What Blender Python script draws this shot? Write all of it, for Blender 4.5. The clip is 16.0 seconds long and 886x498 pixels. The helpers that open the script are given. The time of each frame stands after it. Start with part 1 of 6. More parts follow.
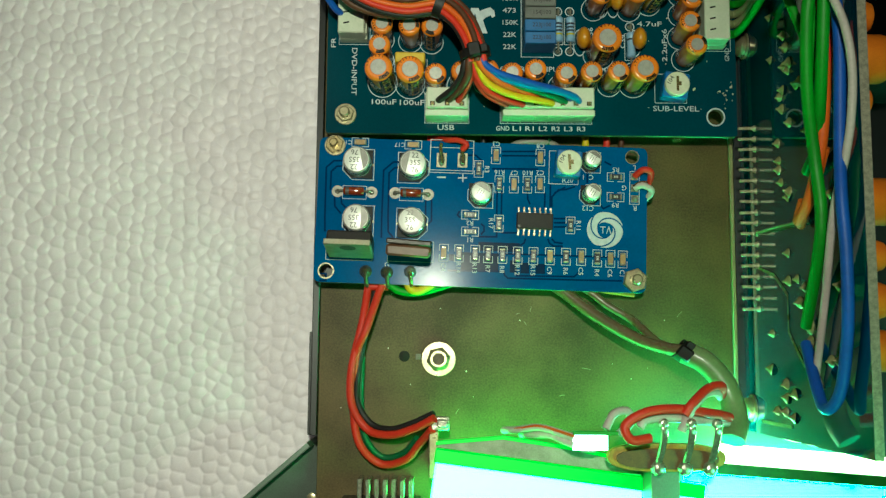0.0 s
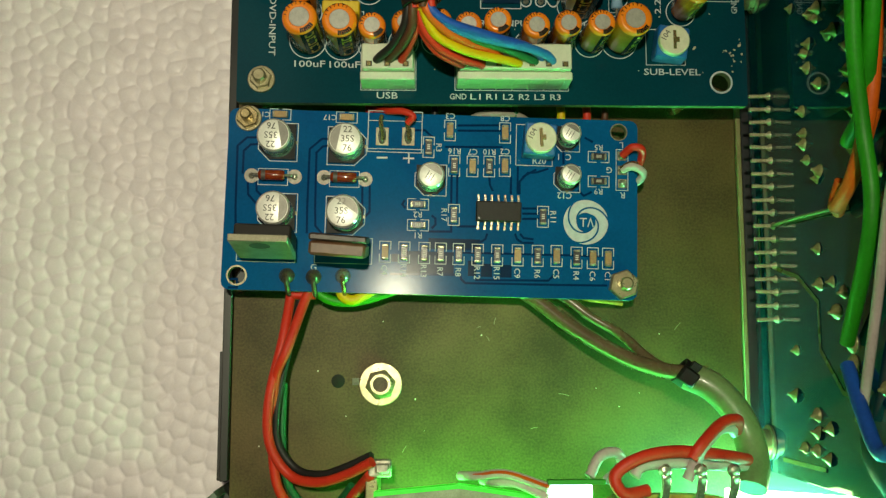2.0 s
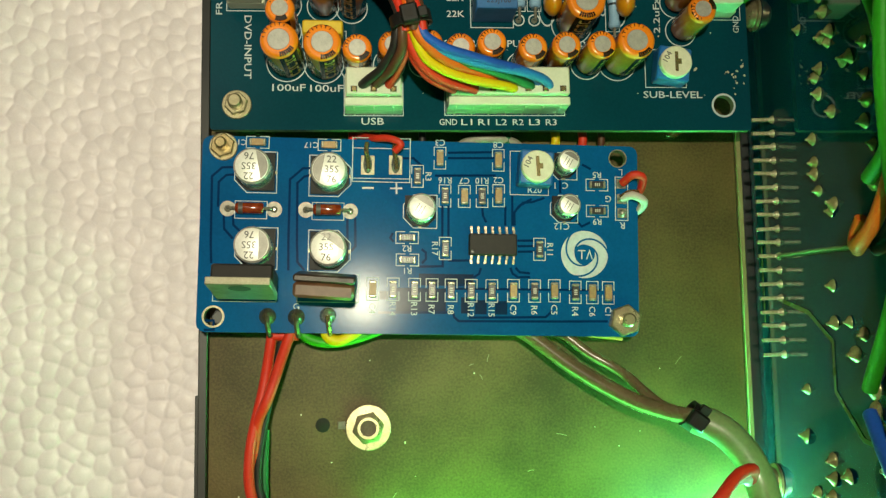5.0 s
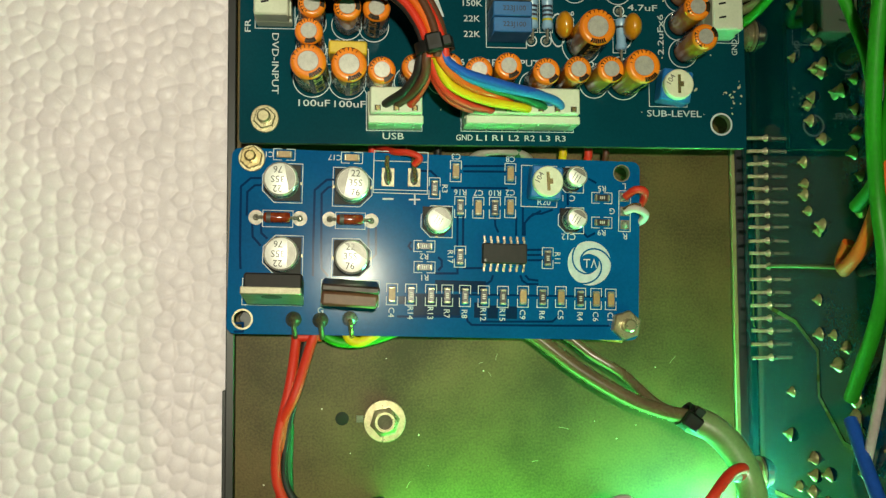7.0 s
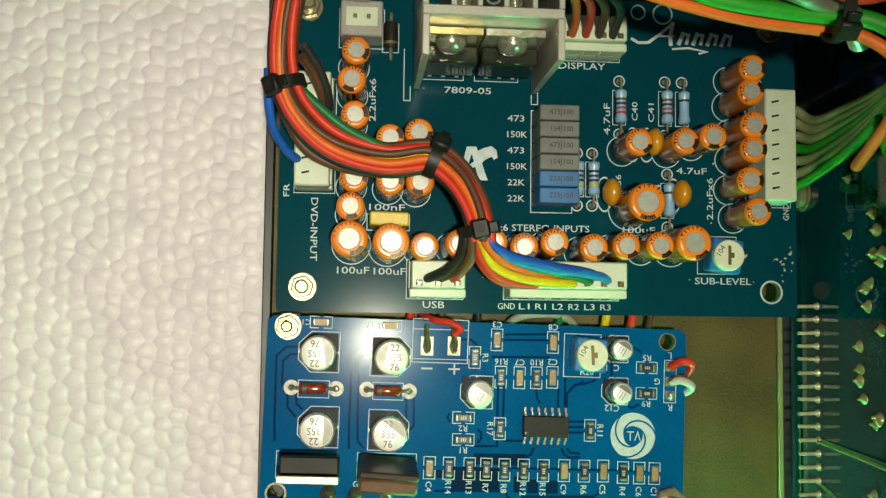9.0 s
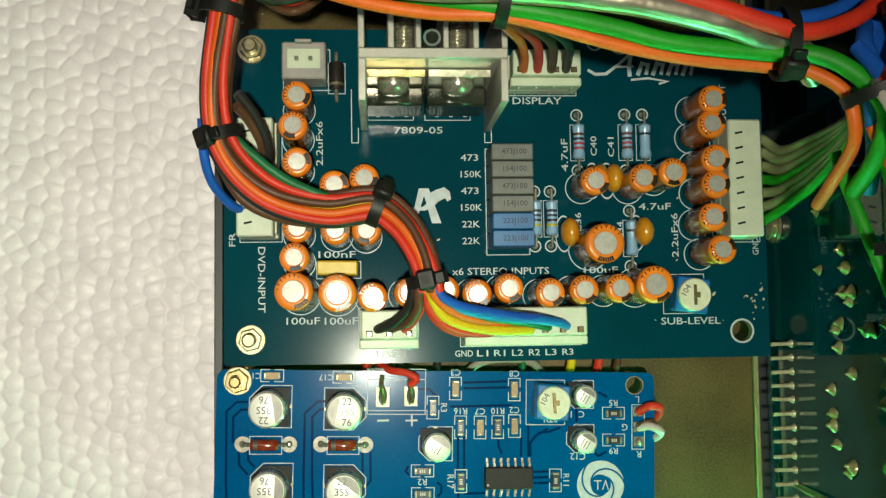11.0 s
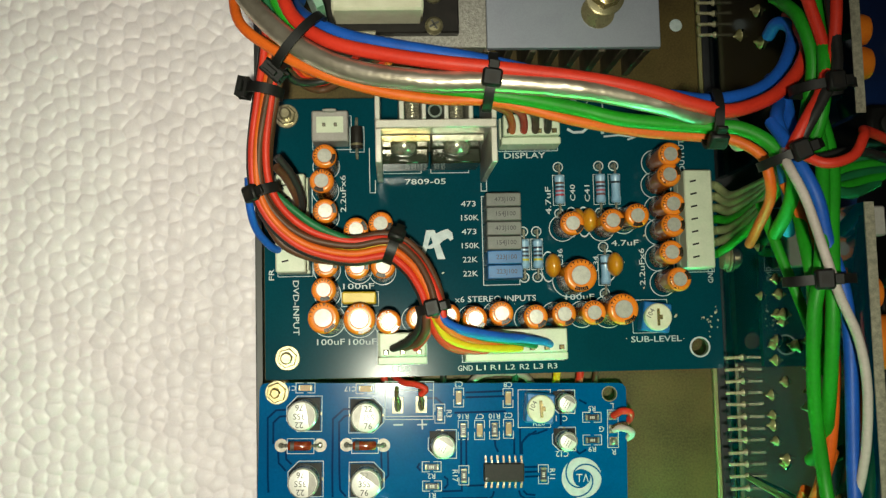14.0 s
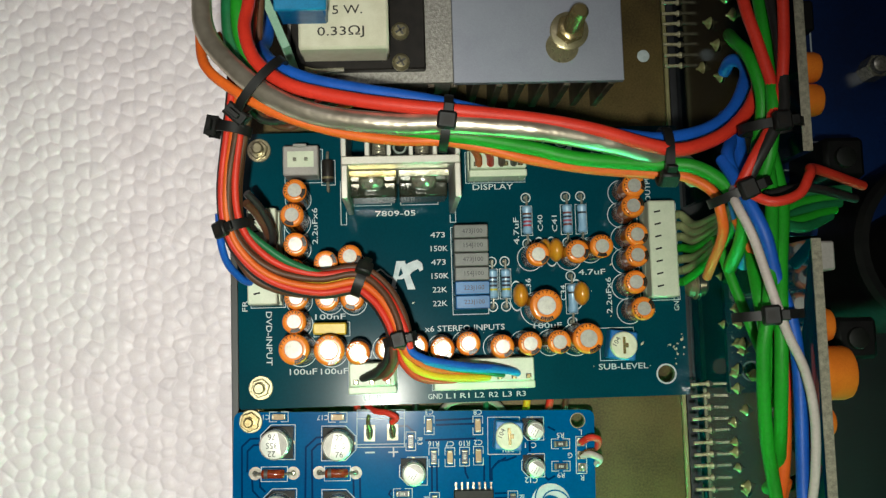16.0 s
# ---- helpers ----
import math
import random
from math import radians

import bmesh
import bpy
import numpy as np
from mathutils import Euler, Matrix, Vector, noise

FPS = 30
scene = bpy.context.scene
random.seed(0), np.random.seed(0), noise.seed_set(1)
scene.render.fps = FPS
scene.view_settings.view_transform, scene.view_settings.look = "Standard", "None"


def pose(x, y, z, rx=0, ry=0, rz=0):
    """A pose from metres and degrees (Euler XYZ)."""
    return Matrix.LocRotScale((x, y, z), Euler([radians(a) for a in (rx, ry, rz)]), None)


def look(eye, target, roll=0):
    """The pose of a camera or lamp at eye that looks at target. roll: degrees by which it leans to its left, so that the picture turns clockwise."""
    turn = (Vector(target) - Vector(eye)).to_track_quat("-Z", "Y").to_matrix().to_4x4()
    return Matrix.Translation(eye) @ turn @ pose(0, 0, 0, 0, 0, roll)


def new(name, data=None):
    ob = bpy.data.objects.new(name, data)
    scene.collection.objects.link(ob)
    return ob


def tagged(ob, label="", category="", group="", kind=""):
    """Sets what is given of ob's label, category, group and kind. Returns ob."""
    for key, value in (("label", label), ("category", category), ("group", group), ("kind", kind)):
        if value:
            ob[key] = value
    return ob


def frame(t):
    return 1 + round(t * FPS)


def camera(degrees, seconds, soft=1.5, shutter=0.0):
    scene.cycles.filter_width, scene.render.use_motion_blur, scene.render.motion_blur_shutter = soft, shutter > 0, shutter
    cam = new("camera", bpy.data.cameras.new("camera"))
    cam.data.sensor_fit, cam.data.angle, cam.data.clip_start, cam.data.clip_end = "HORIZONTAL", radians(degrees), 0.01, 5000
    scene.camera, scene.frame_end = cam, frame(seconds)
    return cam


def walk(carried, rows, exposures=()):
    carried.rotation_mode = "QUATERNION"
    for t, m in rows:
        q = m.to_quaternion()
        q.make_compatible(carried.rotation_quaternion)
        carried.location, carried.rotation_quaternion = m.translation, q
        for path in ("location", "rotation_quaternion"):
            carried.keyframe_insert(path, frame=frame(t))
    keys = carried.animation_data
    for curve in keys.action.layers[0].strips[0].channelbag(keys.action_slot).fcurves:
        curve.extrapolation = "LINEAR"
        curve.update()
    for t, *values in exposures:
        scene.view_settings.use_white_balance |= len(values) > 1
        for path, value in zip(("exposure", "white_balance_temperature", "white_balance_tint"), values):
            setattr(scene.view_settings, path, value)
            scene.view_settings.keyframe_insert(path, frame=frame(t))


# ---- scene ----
# Camera: seconds, eye in millimetres, turn in degrees from looking straight down with +y up
cam = camera(50.0, 16.0, soft=1.35)
ROWS = [
    (0.0, 26.85, -19.67, 234.18, 6.425, -0.252, 0.497),
    (0.5, 16.70, -13.40, 216.82, 6.890, -0.202, 0.597),
    (1.0, 25.68, -19.93, 210.05, 7.179, -0.931, 0.412),
    (1.5, 34.08, -19.32, 203.39, 7.068, -1.596, 0.178),
    (2.0, 33.46, -16.02, 189.34, 6.768, -1.694, -0.011),
    (2.5, 28.85, -11.66, 187.37, 6.951, -2.033, -0.018),
    (3.0, 27.06, -12.30, 181.15, 6.766, -2.083, -0.125),
    (3.5, 26.93, -12.77, 182.77, 6.187, -2.320, -0.261),
    (4.0, 30.11, -11.34, 176.58, 6.235, -2.739, -0.463),
    (6.5, 20.68, 0.15, 188.51, 4.545, -5.922, -1.238),
    (7.0, 18.94, 2.39, 190.64, 3.449, -5.890, -0.355),
    (7.5, 16.15, 9.92, 190.21, 2.692, -5.535, 0.039),
    (8.0, 13.82, 19.15, 184.81, 2.594, -5.540, 0.701),
    (8.5, 12.62, 27.40, 187.44, 3.354, -5.467, 0.840),
    (11.0, 26.31, 41.61, 181.86, 3.917, -3.930, -0.846),
    (11.5, 26.92, 35.68, 181.77, 3.367, -4.031, -0.959),
    (12.0, 29.60, 36.28, 180.68, 2.838, -4.432, -0.888),
    (12.5, 27.21, 30.12, 203.25, 3.222, -3.856, -1.036),
    (13.0, 26.67, 28.00, 212.12, 3.835, -3.565, -1.145),
    (13.5, 21.69, 27.34, 210.42, 3.700, -3.064, -0.912),
    (14.0, 26.50, 42.52, 215.50, 4.952, -2.964, -1.362),
    (14.5, 29.77, 38.06, 209.93, 4.531, -2.653, -1.659),
    (15.0, 33.50, 45.08, 209.40, 5.202, -2.874, -1.656),
    (15.5, 31.47, 47.44, 213.45, 5.348, -2.693, -1.803),
    (16.0, 34.66, 47.05, 220.43, 5.389, -2.465, -1.743),
]
EXPOSURES = [(0.0, -0.38, 6100, 1.0), (0.5, -0.62, 6400, 7.0), (1.5, -0.64, 7000, 9.0), (2.5, -0.36, 7200, 10.0), (3.5, -0.2, 7200, 11.0), (7.0, -0.1, 6800, 11.0), (8.5, -0.05, 6600, 13.0), (11.0, 0.0, 6300, 12.0),
             (13.0, -0.08, 6400, 10.0), (14.5, 0.08, 6300, 14.0), (16.0, 0.05, 5900, 19.0)]
walk(cam, [(t, pose(x / 1000, y / 1000, z / 1000, rx, ry, rz)) for t, x, y, z, rx, ry, rz in ROWS], EXPOSURES)

# ---- light: a weak room fill, the handheld torch over the box, a front-panel stand-in ----
world = bpy.data.worlds.new("world")
scene.world = world
world.use_nodes = True
world.node_tree.nodes["Background"].inputs[0].default_value = (0.5, 0.5, 0.5, 1)
world.node_tree.nodes["Background"].inputs[1].default_value = 0.022


def area_lamp(name, eye, target, size, watts, colour):
    lamp = bpy.data.lights.new(name, "AREA")
    lamp.shape, lamp.size, lamp.energy, lamp.color = "DISK", size, watts, colour
    ob = new(name, lamp)
    ob.matrix_world = look(eye, target)
    return ob


torch = bpy.data.lights.new("torch_lamp", "SPOT")
torch.energy, torch.color, torch.shadow_soft_size = 3.6, (0.97, 0.97, 0.73), 0.005
torch.spot_size, torch.spot_blend = radians(77), 1.0
new("torch_lamp", torch).matrix_world = look((0.024, 0.018, 0.30), (-0.019, 0.014, 0))
# unseen overhead lamp, added as a faint room fill
area_lamp("ceiling_lamp", (-0.5, 0.7, 2.2), (0, 0, 0), 0.5, 1.8, (1.0, 0.95, 0.88))
# unseen green lamp, standing in for front-panel light that reaches the foam
area_lamp("front_panel_lamp", (0.107, -0.064, 0.085), (-0.06, 0.0, -0.012), 0.03, 0.055, (0.12, 1.0, 0.34))

# ---- helpers ----
MM = 0.001
LIB = {}


def srgb(h):
    c = [int(h[i:i + 2], 16) / 255 for i in (0, 2, 4)]
    return tuple(v / 12.92 if v < 0.04045 else ((v + 0.055) / 1.055) ** 2.4 for v in c) + (1,)


def mat(name, a, b=None, rough=0.5, metal=0.0, size=3.0, fine=0.3, bump=0.0, rough_var=0.1, coat=0.0, amount=1.0, random_tint=0.0, spec=0.5):
    """Principled surface: two colours mixed by noise at two scales, fine relief, uneven gloss. size, fine: millimetres."""
    m = bpy.data.materials.new(name)
    m.use_nodes = True
    nt = m.node_tree
    bs = nt.nodes["Principled BSDF"]
    bs.inputs["Metallic"].default_value = metal
    bs.inputs["Coat Weight"].default_value = coat
    bs.inputs["Coat Roughness"].default_value = 0.12
    bs.inputs["Specular IOR Level"].default_value = spec
    co = nt.nodes.new("ShaderNodeTexCoord")
    big, small = nt.nodes.new("ShaderNodeTexNoise"), nt.nodes.new("ShaderNodeTexNoise")
    big.inputs["Scale"].default_value, small.inputs["Scale"].default_value = 1000 / size, 1000 / fine
    big.inputs["Detail"].default_value, small.inputs["Detail"].default_value = 4, 2
    for n in (big, small):
        nt.links.new(co.outputs["Object"], n.inputs["Vector"])
    add = nt.nodes.new("ShaderNodeMath")
    add.operation = "MULTIPLY_ADD"
    nt.links.new(big.outputs["Fac"], add.inputs[0])
    add.inputs[1].default_value = 0.65
    half = nt.nodes.new("ShaderNodeMath")
    half.operation = "MULTIPLY"
    half.inputs[1].default_value = 0.35
    nt.links.new(small.outputs["Fac"], half.inputs[0])
    nt.links.new(half.outputs[0], add.inputs[2])
    ramp = nt.nodes.new("ShaderNodeMapRange")
    ramp.inputs["From Min"].default_value, ramp.inputs["From Max"].default_value = 0.36, 0.64
    ramp.inputs["To Max"].default_value = amount
    nt.links.new(add.outputs[0], ramp.inputs["Value"])
    mix = nt.nodes.new("ShaderNodeMix")
    mix.data_type = "RGBA"
    mix.inputs[6].default_value = a
    mix.inputs[7].default_value = b if b else tuple(v * 0.8 for v in a[:3]) + (1,)
    nt.links.new(ramp.outputs[0], mix.inputs[0])
    out = mix.outputs[2]
    if random_tint:
        info, hsv = nt.nodes.new("ShaderNodeObjectInfo"), nt.nodes.new("ShaderNodeHueSaturation")
        rng = nt.nodes.new("ShaderNodeMapRange")
        rng.inputs["To Min"].default_value, rng.inputs["To Max"].default_value = 1 - random_tint, 1 + random_tint
        nt.links.new(info.outputs["Random"], rng.inputs["Value"])
        nt.links.new(rng.outputs[0], hsv.inputs["Value"])
        nt.links.new(out, hsv.inputs["Color"])
        out = hsv.outputs["Color"]
    nt.links.new(out, bs.inputs["Base Color"])
    rr = nt.nodes.new("ShaderNodeMapRange")
    rr.inputs["To Min"].default_value, rr.inputs["To Max"].default_value = max(0.02, rough - rough_var), rough + rough_var
    nt.links.new(big.outputs["Fac"], rr.inputs["Value"])
    nt.links.new(rr.outputs[0], bs.inputs["Roughness"])
    if bump:
        bp = nt.nodes.new("ShaderNodeBump")
        bp.inputs["Strength"].default_value, bp.inputs["Distance"].default_value = 1.0, bump * MM
        nt.links.new(small.outputs["Fac"], bp.inputs["Height"])
        nt.links.new(bp.outputs[0], bs.inputs["Normal"])
    return m


def glow(name, colour, strength):
    m = bpy.data.materials.new(name)
    m.use_nodes = True
    bs = m.node_tree.nodes["Principled BSDF"]
    bs.inputs["Base Color"].default_value = (0.8, 0.8, 0.8, 1)
    bs.inputs["Emission Color"].default_value = colour
    bs.inputs["Emission Strength"].default_value = strength
    return m


def clear(name, colour, rough, weight=0.75):
    m = mat(name, colour, None, rough, size=4, bump=0.01)
    bs = m.node_tree.nodes["Principled BSDF"]
    bs.inputs["Transmission Weight"].default_value = weight
    bs.inputs["IOR"].default_value = 1.4
    return m


def add_box(bm, x0, y0, z0, x1, y1, z1, bevel=0.0, slot=0, m=None):
    made = bmesh.ops.create_cube(bm, size=1.0)["verts"]
    for v in made:
        v.co = Vector((x0 + (v.co.x + 0.5) * (x1 - x0), y0 + (v.co.y + 0.5) * (y1 - y0), z0 + (v.co.z + 0.5) * (z1 - z0)))
        if m:
            v.co = m @ v.co
    faces = {f for v in made for f in v.link_faces}
    for f in faces:
        f.material_index = slot
    if bevel:
        edges = list({e for f in faces for e in f.edges})
        bmesh.ops.bevel(bm, geom=edges, offset=bevel, segments=1, affect="EDGES", material=-1)
    return bm


def box(*a, **k):
    return add_box(bmesh.new(), *a, **k)


def add_lathe(bm, profile, n=20, slot=0, m=None, smooth=True):
    """Turned shape about z from (radius, height) pairs; radius 0 closes it."""
    rings = []
    for r, z in profile:
        if r <= 1e-6:
            rings.append([bm.verts.new((0, 0, z))])
        else:
            rings.append([bm.verts.new((r * math.cos(2 * math.pi * i / n), r * math.sin(2 * math.pi * i / n), z)) for i in range(n)])
    for p, q in zip(rings, rings[1:]):
        for i in range(n):
            j = (i + 1) % n
            vs = [p[i % len(p)], p[j % len(p)], q[j % len(q)], q[i % len(q)]]
            vs = list(dict.fromkeys(vs))
            if len(vs) > 2:
                f = bm.faces.new(vs)
                f.material_index, f.smooth = slot, smooth
    if m:
        for ring in rings:
            for v in ring:
                v.co = m @ v.co
    return bm


def lathe(profile, n=20, **k):
    return add_lathe(bmesh.new(), profile, n, **k)


def spline(points, steps=8):
    """A smooth line through the points."""
    p = [Vector(q) for q in points]
    if len(p) == 2:
        return [p[0].lerp(p[1], i / steps) for i in range(steps + 1)]
    p = [2 * p[0] - p[1]] + p + [2 * p[-1] - p[-2]]
    out = []
    for a, b, c, d in zip(p, p[1:], p[2:], p[3:]):
        for i in range(steps):
            t = i / steps
            out.append(0.5 * ((2 * b) + (c - a) * t + (2 * a - 5 * b + 4 * c - d) * t * t + (3 * b - a - 3 * c + d) * t ** 3))
    return out + [p[-2]]


def add_tube(bm, line, r, n=10, slot=0, cap=True, flat=1.0):
    rings = []
    side = None
    for i, q in enumerate(line):
        t = (line[min(i + 1, len(line) - 1)] - line[max(i - 1, 0)]).normalized()
        if side is None:
            side = t.cross(Vector((0, 0, 1)))
            side = side.normalized() if side.length > 1e-4 else Vector((1, 0, 0))
        side = (side - t * side.dot(t)).normalized()
        up = side.cross(t)
        rings.append([bm.verts.new(q + r * (math.cos(2 * math.pi * k / n) * side + flat * math.sin(2 * math.pi * k / n) * up)) for k in range(n)])
    for a, b in zip(rings, rings[1:]):
        for k in range(n):
            f = bm.faces.new((a[k], a[(k + 1) % n], b[(k + 1) % n], b[k]))
            f.smooth, f.material_index = True, slot
    if cap:
        for ring in (rings[0], rings[-1]):
            bm.faces.new(ring).material_index = slot
    return bm


def tube(points, r, n=10, steps=8, **k):
    return add_tube(bmesh.new(), spline(points, steps), r, n, **k)


LAYER = [0]


def add_strip(bm, pts, w, z, h=0.05, slot=0, closed=False):
    """A printed line of even width through pts in a plane, mitred at its corners."""
    LAYER[0] = (LAYER[0] + 1) % 9
    top = z + h + 0.012 * LAYER[0]
    p = [Vector((x, y)) for x, y in pts]
    n = len(p)
    sides = []
    for i, q in enumerate(p):
        a = p[i - 1] if (i > 0 or closed) else None
        b = p[(i + 1) % n] if (i < n - 1 or closed) else None
        d0 = (q - a).normalized() if a is not None else (b - q).normalized()
        d1 = (b - q).normalized() if b is not None else d0
        n0, n1 = Vector((-d0.y, d0.x)), Vector((-d1.y, d1.x))
        mid = (n0 + n1)
        mid = mid.normalized() if mid.length > 1e-6 else n0
        k = w / 2 / max(0.4, mid.dot(n0))
        ext = Vector((0, 0)) if closed else (-d0 * w * 0.4 if i == 0 else (d1 * w * 0.4 if i == n - 1 else Vector((0, 0))))
        sides.append((bm.verts.new((*(q + ext + mid * k), top)), bm.verts.new((*(q + ext - mid * k), top))))
    pairs = list(zip(sides, sides[1:])) + ([(sides[-1], sides[0])] if closed else [])
    for (a, b), (c, d) in pairs:
        bm.faces.new((a, b, d, c)).material_index = slot
    return bm


def frame_strip(bm, x0, y0, x1, y1, w, z):
    return add_strip(bm, [(x0, y0), (x1, y0), (x1, y1), (x0, y1)], w, z, closed=True)


def add_ring(bm, x, y, r0, r1, z, h=0.06, n=24, slot=0):
    return add_lathe(bm, [(r0, 0), (r0, h), (r1, h), (r1, 0), (r0, 0)], n, slot, Matrix.Translation((x, y, z)), smooth=False)


def mesh(bm, *mats):
    bm.normal_update()
    bmesh.ops.recalc_face_normals(bm, faces=bm.faces[:])
    if bm.faces and max(v.co.z for v in bm.verts) - min(v.co.z for v in bm.verts) < 0.3:
        for f in bm.faces:
            if f.normal.z < -0.9 and all(e.is_boundary or len(f.edges) == 4 for e in f.edges) and any(e.is_boundary for e in f.edges):
                f.normal_flip()
    for v in bm.verts:
        v.co *= MM
    me = bpy.data.meshes.new("mesh")
    bm.to_mesh(me)
    bm.free()
    me.set_sharp_from_angle(angle=radians(38))
    for m in mats:
        me.materials.append(m)
    return me


def place(name, me, parent=None, x=0.0, y=0.0, z=0.0, rx=0.0, ry=0.0, rz=0.0, label="", s=None):
    ob = new(name, me)
    me.name = name
    ob.matrix_basis = pose(x * MM, y * MM, z * MM, rx, ry, rz)
    if s:
        ob.scale = s
    if parent:
        ob.parent = parent
    if label:
        tagged(ob, label)
    return ob


def part(name, bm, material, parent, label="", **k):
    mats = material if isinstance(material, (list, tuple)) else [material]
    return place(name, mesh(bm, *mats), parent, label=label, **k)


def thing(name, label, category, x=0.0, y=0.0, z=0.0, rz=0.0, group="", kind=""):
    ob = new(name)
    ob.empty_display_size = 0.005
    ob.matrix_basis = pose(x * MM, y * MM, z * MM, 0, 0, rz)
    return tagged(ob, label, category, group, kind)


def shared(key, make, *mats):
    if key not in LIB:
        LIB[key] = mesh(make(), *mats)
    return LIB[key]


def islands(bm):
    """The loose pieces of a mesh, each as one of its own."""
    left, out = set(bm.faces), []
    while left:
        todo, got = [left.pop()], []
        while todo:
            f = todo.pop()
            got.append(f)
            for e in f.edges:
                for g in e.link_faces:
                    if g in left:
                        left.discard(g)
                        todo.append(g)
        one, made = bmesh.new(), {}
        for f in got:
            for v in f.verts:
                if v not in made:
                    made[v] = one.verts.new(v.co)
            one.faces.new([made[v] for v in f.verts])
        out.append(one)
    bm.free()
    return out


def text_mesh(s, size, material):
    key = ("text", s, size, material.name)
    if key not in LIB:
        cu = bpy.data.curves.new("lettering", "FONT")
        cu.body, cu.size, cu.extrude, cu.align_x, cu.align_y = s, size * MM, 0.03 * MM, "CENTER", "CENTER"
        cu.resolution_u = 2
        cu.offset = 0.004 * size * MM
        ob = new("lettering", cu)
        bpy.context.view_layer.update()
        me = bpy.data.meshes.new_from_object(ob.evaluated_get(bpy.context.evaluated_depsgraph_get()))
        bpy.data.objects.remove(ob)
        me.materials.clear()
        me.materials.append(material)
        LIB[key] = me
    return LIB[key]


def lettering(s, size, x, y, z, parent, material, rz=0.0, width=None):
    me = text_mesh(s, size, material)
    ob = place("printed_label", me, parent, x, y, z + 0.06, rz=rz)
    if width:
        w = max(v.co.x for v in me.vertices) - min(v.co.x for v in me.vertices)
        ob.scale = (width * MM / w, 1, 1)
    return ob


# ---- materials ----
SILK = mat("silkscreen_white", srgb("bfc9ca"), srgb("a6b3b5"), 0.55, size=1.5, fine=0.2)
MASK_BLUE = mat("solder_mask_blue", srgb("005488"), srgb("004a79"), 0.15, size=14, fine=0.5, bump=0.003, rough_var=0.03, spec=0.05)
MASK_BLUE_DARK = mat("solder_mask_blue_trace", srgb("012c56"), srgb("01274c"), 0.15, size=9, fine=0.5, rough_var=0.03, spec=0.06)
MASK_BLUE_POUR = mat("solder_mask_blue_pour", srgb("082a4a"), srgb("06223d"), 0.18, size=9, fine=0.5, rough_var=0.03, spec=0.06)
MASK_TEAL = mat("solder_mask_teal", srgb("043c48"), srgb("03343f"), 0.16, size=20, fine=0.5, bump=0.003, rough_var=0.03, spec=0.06)
MASK_GREEN = mat("solder_mask_dark_green", srgb("013c4e"), srgb("013042"), 0.05, size=16, fine=0.6, bump=0.0, rough_var=0.03, spec=0.4)
green_gloss = MASK_GREEN.node_tree.nodes["Principled BSDF"].inputs
green_gloss["Coat Weight"].default_value, green_gloss["Coat Roughness"].default_value, green_gloss["Coat IOR"].default_value = 0.2, 0.04, 1.45
MASK_BLACK = mat("solder_mask_black", srgb("04101a"), srgb("030b13"), 0.12, size=16, fine=0.6, rough_var=0.03, spec=0.25)
MASK_GREEN_TRACE = mat("solder_mask_trace", srgb("5a6238"), srgb("464f30"), 0.3, size=4)
MASK_NIGHT = mat("solder_mask_navy", srgb("0d2a5c"), srgb("091d44"), 0.3, size=16, fine=0.6)
FIBRE = mat("board_edge", srgb("7f9a6a"), srgb("5f7d58"), 0.7, size=0.8, fine=0.2, bump=0.03)
FIBRE_PALE = mat("board_edge_pale", srgb("98927f"), srgb("6f6a5c"), 0.8, size=0.9, fine=0.25, bump=0.06)
# sides of the orange sleeve, darkened in colour where light only grazes them
SLEEVE_SHADED = mat("sleeve_orange_shaded", srgb("d0741f"), srgb("b86116"), 0.2, size=3, fine=0.3, bump=0.004, coat=0.3, random_tint=0.12)
ORANGE = mat("sleeve_orange", srgb("ea8422"), srgb("d8731b"), 0.24, size=3, fine=0.3, bump=0.004, coat=0.15, random_tint=0.08)
ORANGE_MATT = mat("sleeve_orange_plain", srgb("e07b1e"), srgb("d26d18"), 0.35, size=3, fine=0.3, random_tint=0.06)
CAN_TOP = mat("can_aluminium", srgb("bab7ae"), srgb("a09d96"), 0.34, metal=0.35, size=1.2, fine=0.15, bump=0.01)
CAN = mat("can_side_aluminium", srgb("d2cec4"), srgb("b5b1a8"), 0.25, metal=0.5, size=1.5, fine=0.2)
# face of the aluminium can, whitened in colour for the shine on it
CAN_FACE_LIT = mat("can_face_lit", srgb("e6e4dd"), srgb("d4d1c9"), 0.38, metal=0.2, size=1.6, fine=0.2, bump=0.006)
INK = mat("black_print", srgb("3c3a36"), srgb("55524c"), 0.5, size=0.8)
PLASTIC_BLACK = mat("black_plastic", srgb("0c0c0c"), srgb("141312"), 0.5, spec=0.2, size=2, fine=0.2, bump=0.01)
EPOXY = mat("moulded_epoxy", srgb("1b1917"), srgb("272320"), 0.5, size=2, fine=0.12, bump=0.012, spec=0.2)
EPOXY_GLOSS = mat("polished_epoxy", srgb("1f221b"), srgb("2a2e24"), 0.16, size=2, fine=0.2, bump=0.004, spec=0.6)
EPOXY_BROWN = mat("moulded_epoxy_brown", srgb("6e4c35"), srgb("583c2a"), 0.4, size=2, fine=0.12, bump=0.012)
NYLON = mat("connector_nylon", srgb("c8cdb6"), srgb("b9c1a9"), 0.42, size=4, fine=0.4, bump=0.006)
NYLON_GREY = mat("connector_nylon_grey", srgb("a09a95"), srgb("8d8883"), 0.42, size=4, fine=0.4, bump=0.006)
TIN = mat("tinned_metal", srgb("c6c3b2"), srgb("8f8b79"), 0.2, metal=0.7, size=0.8, fine=0.2, bump=0.02)
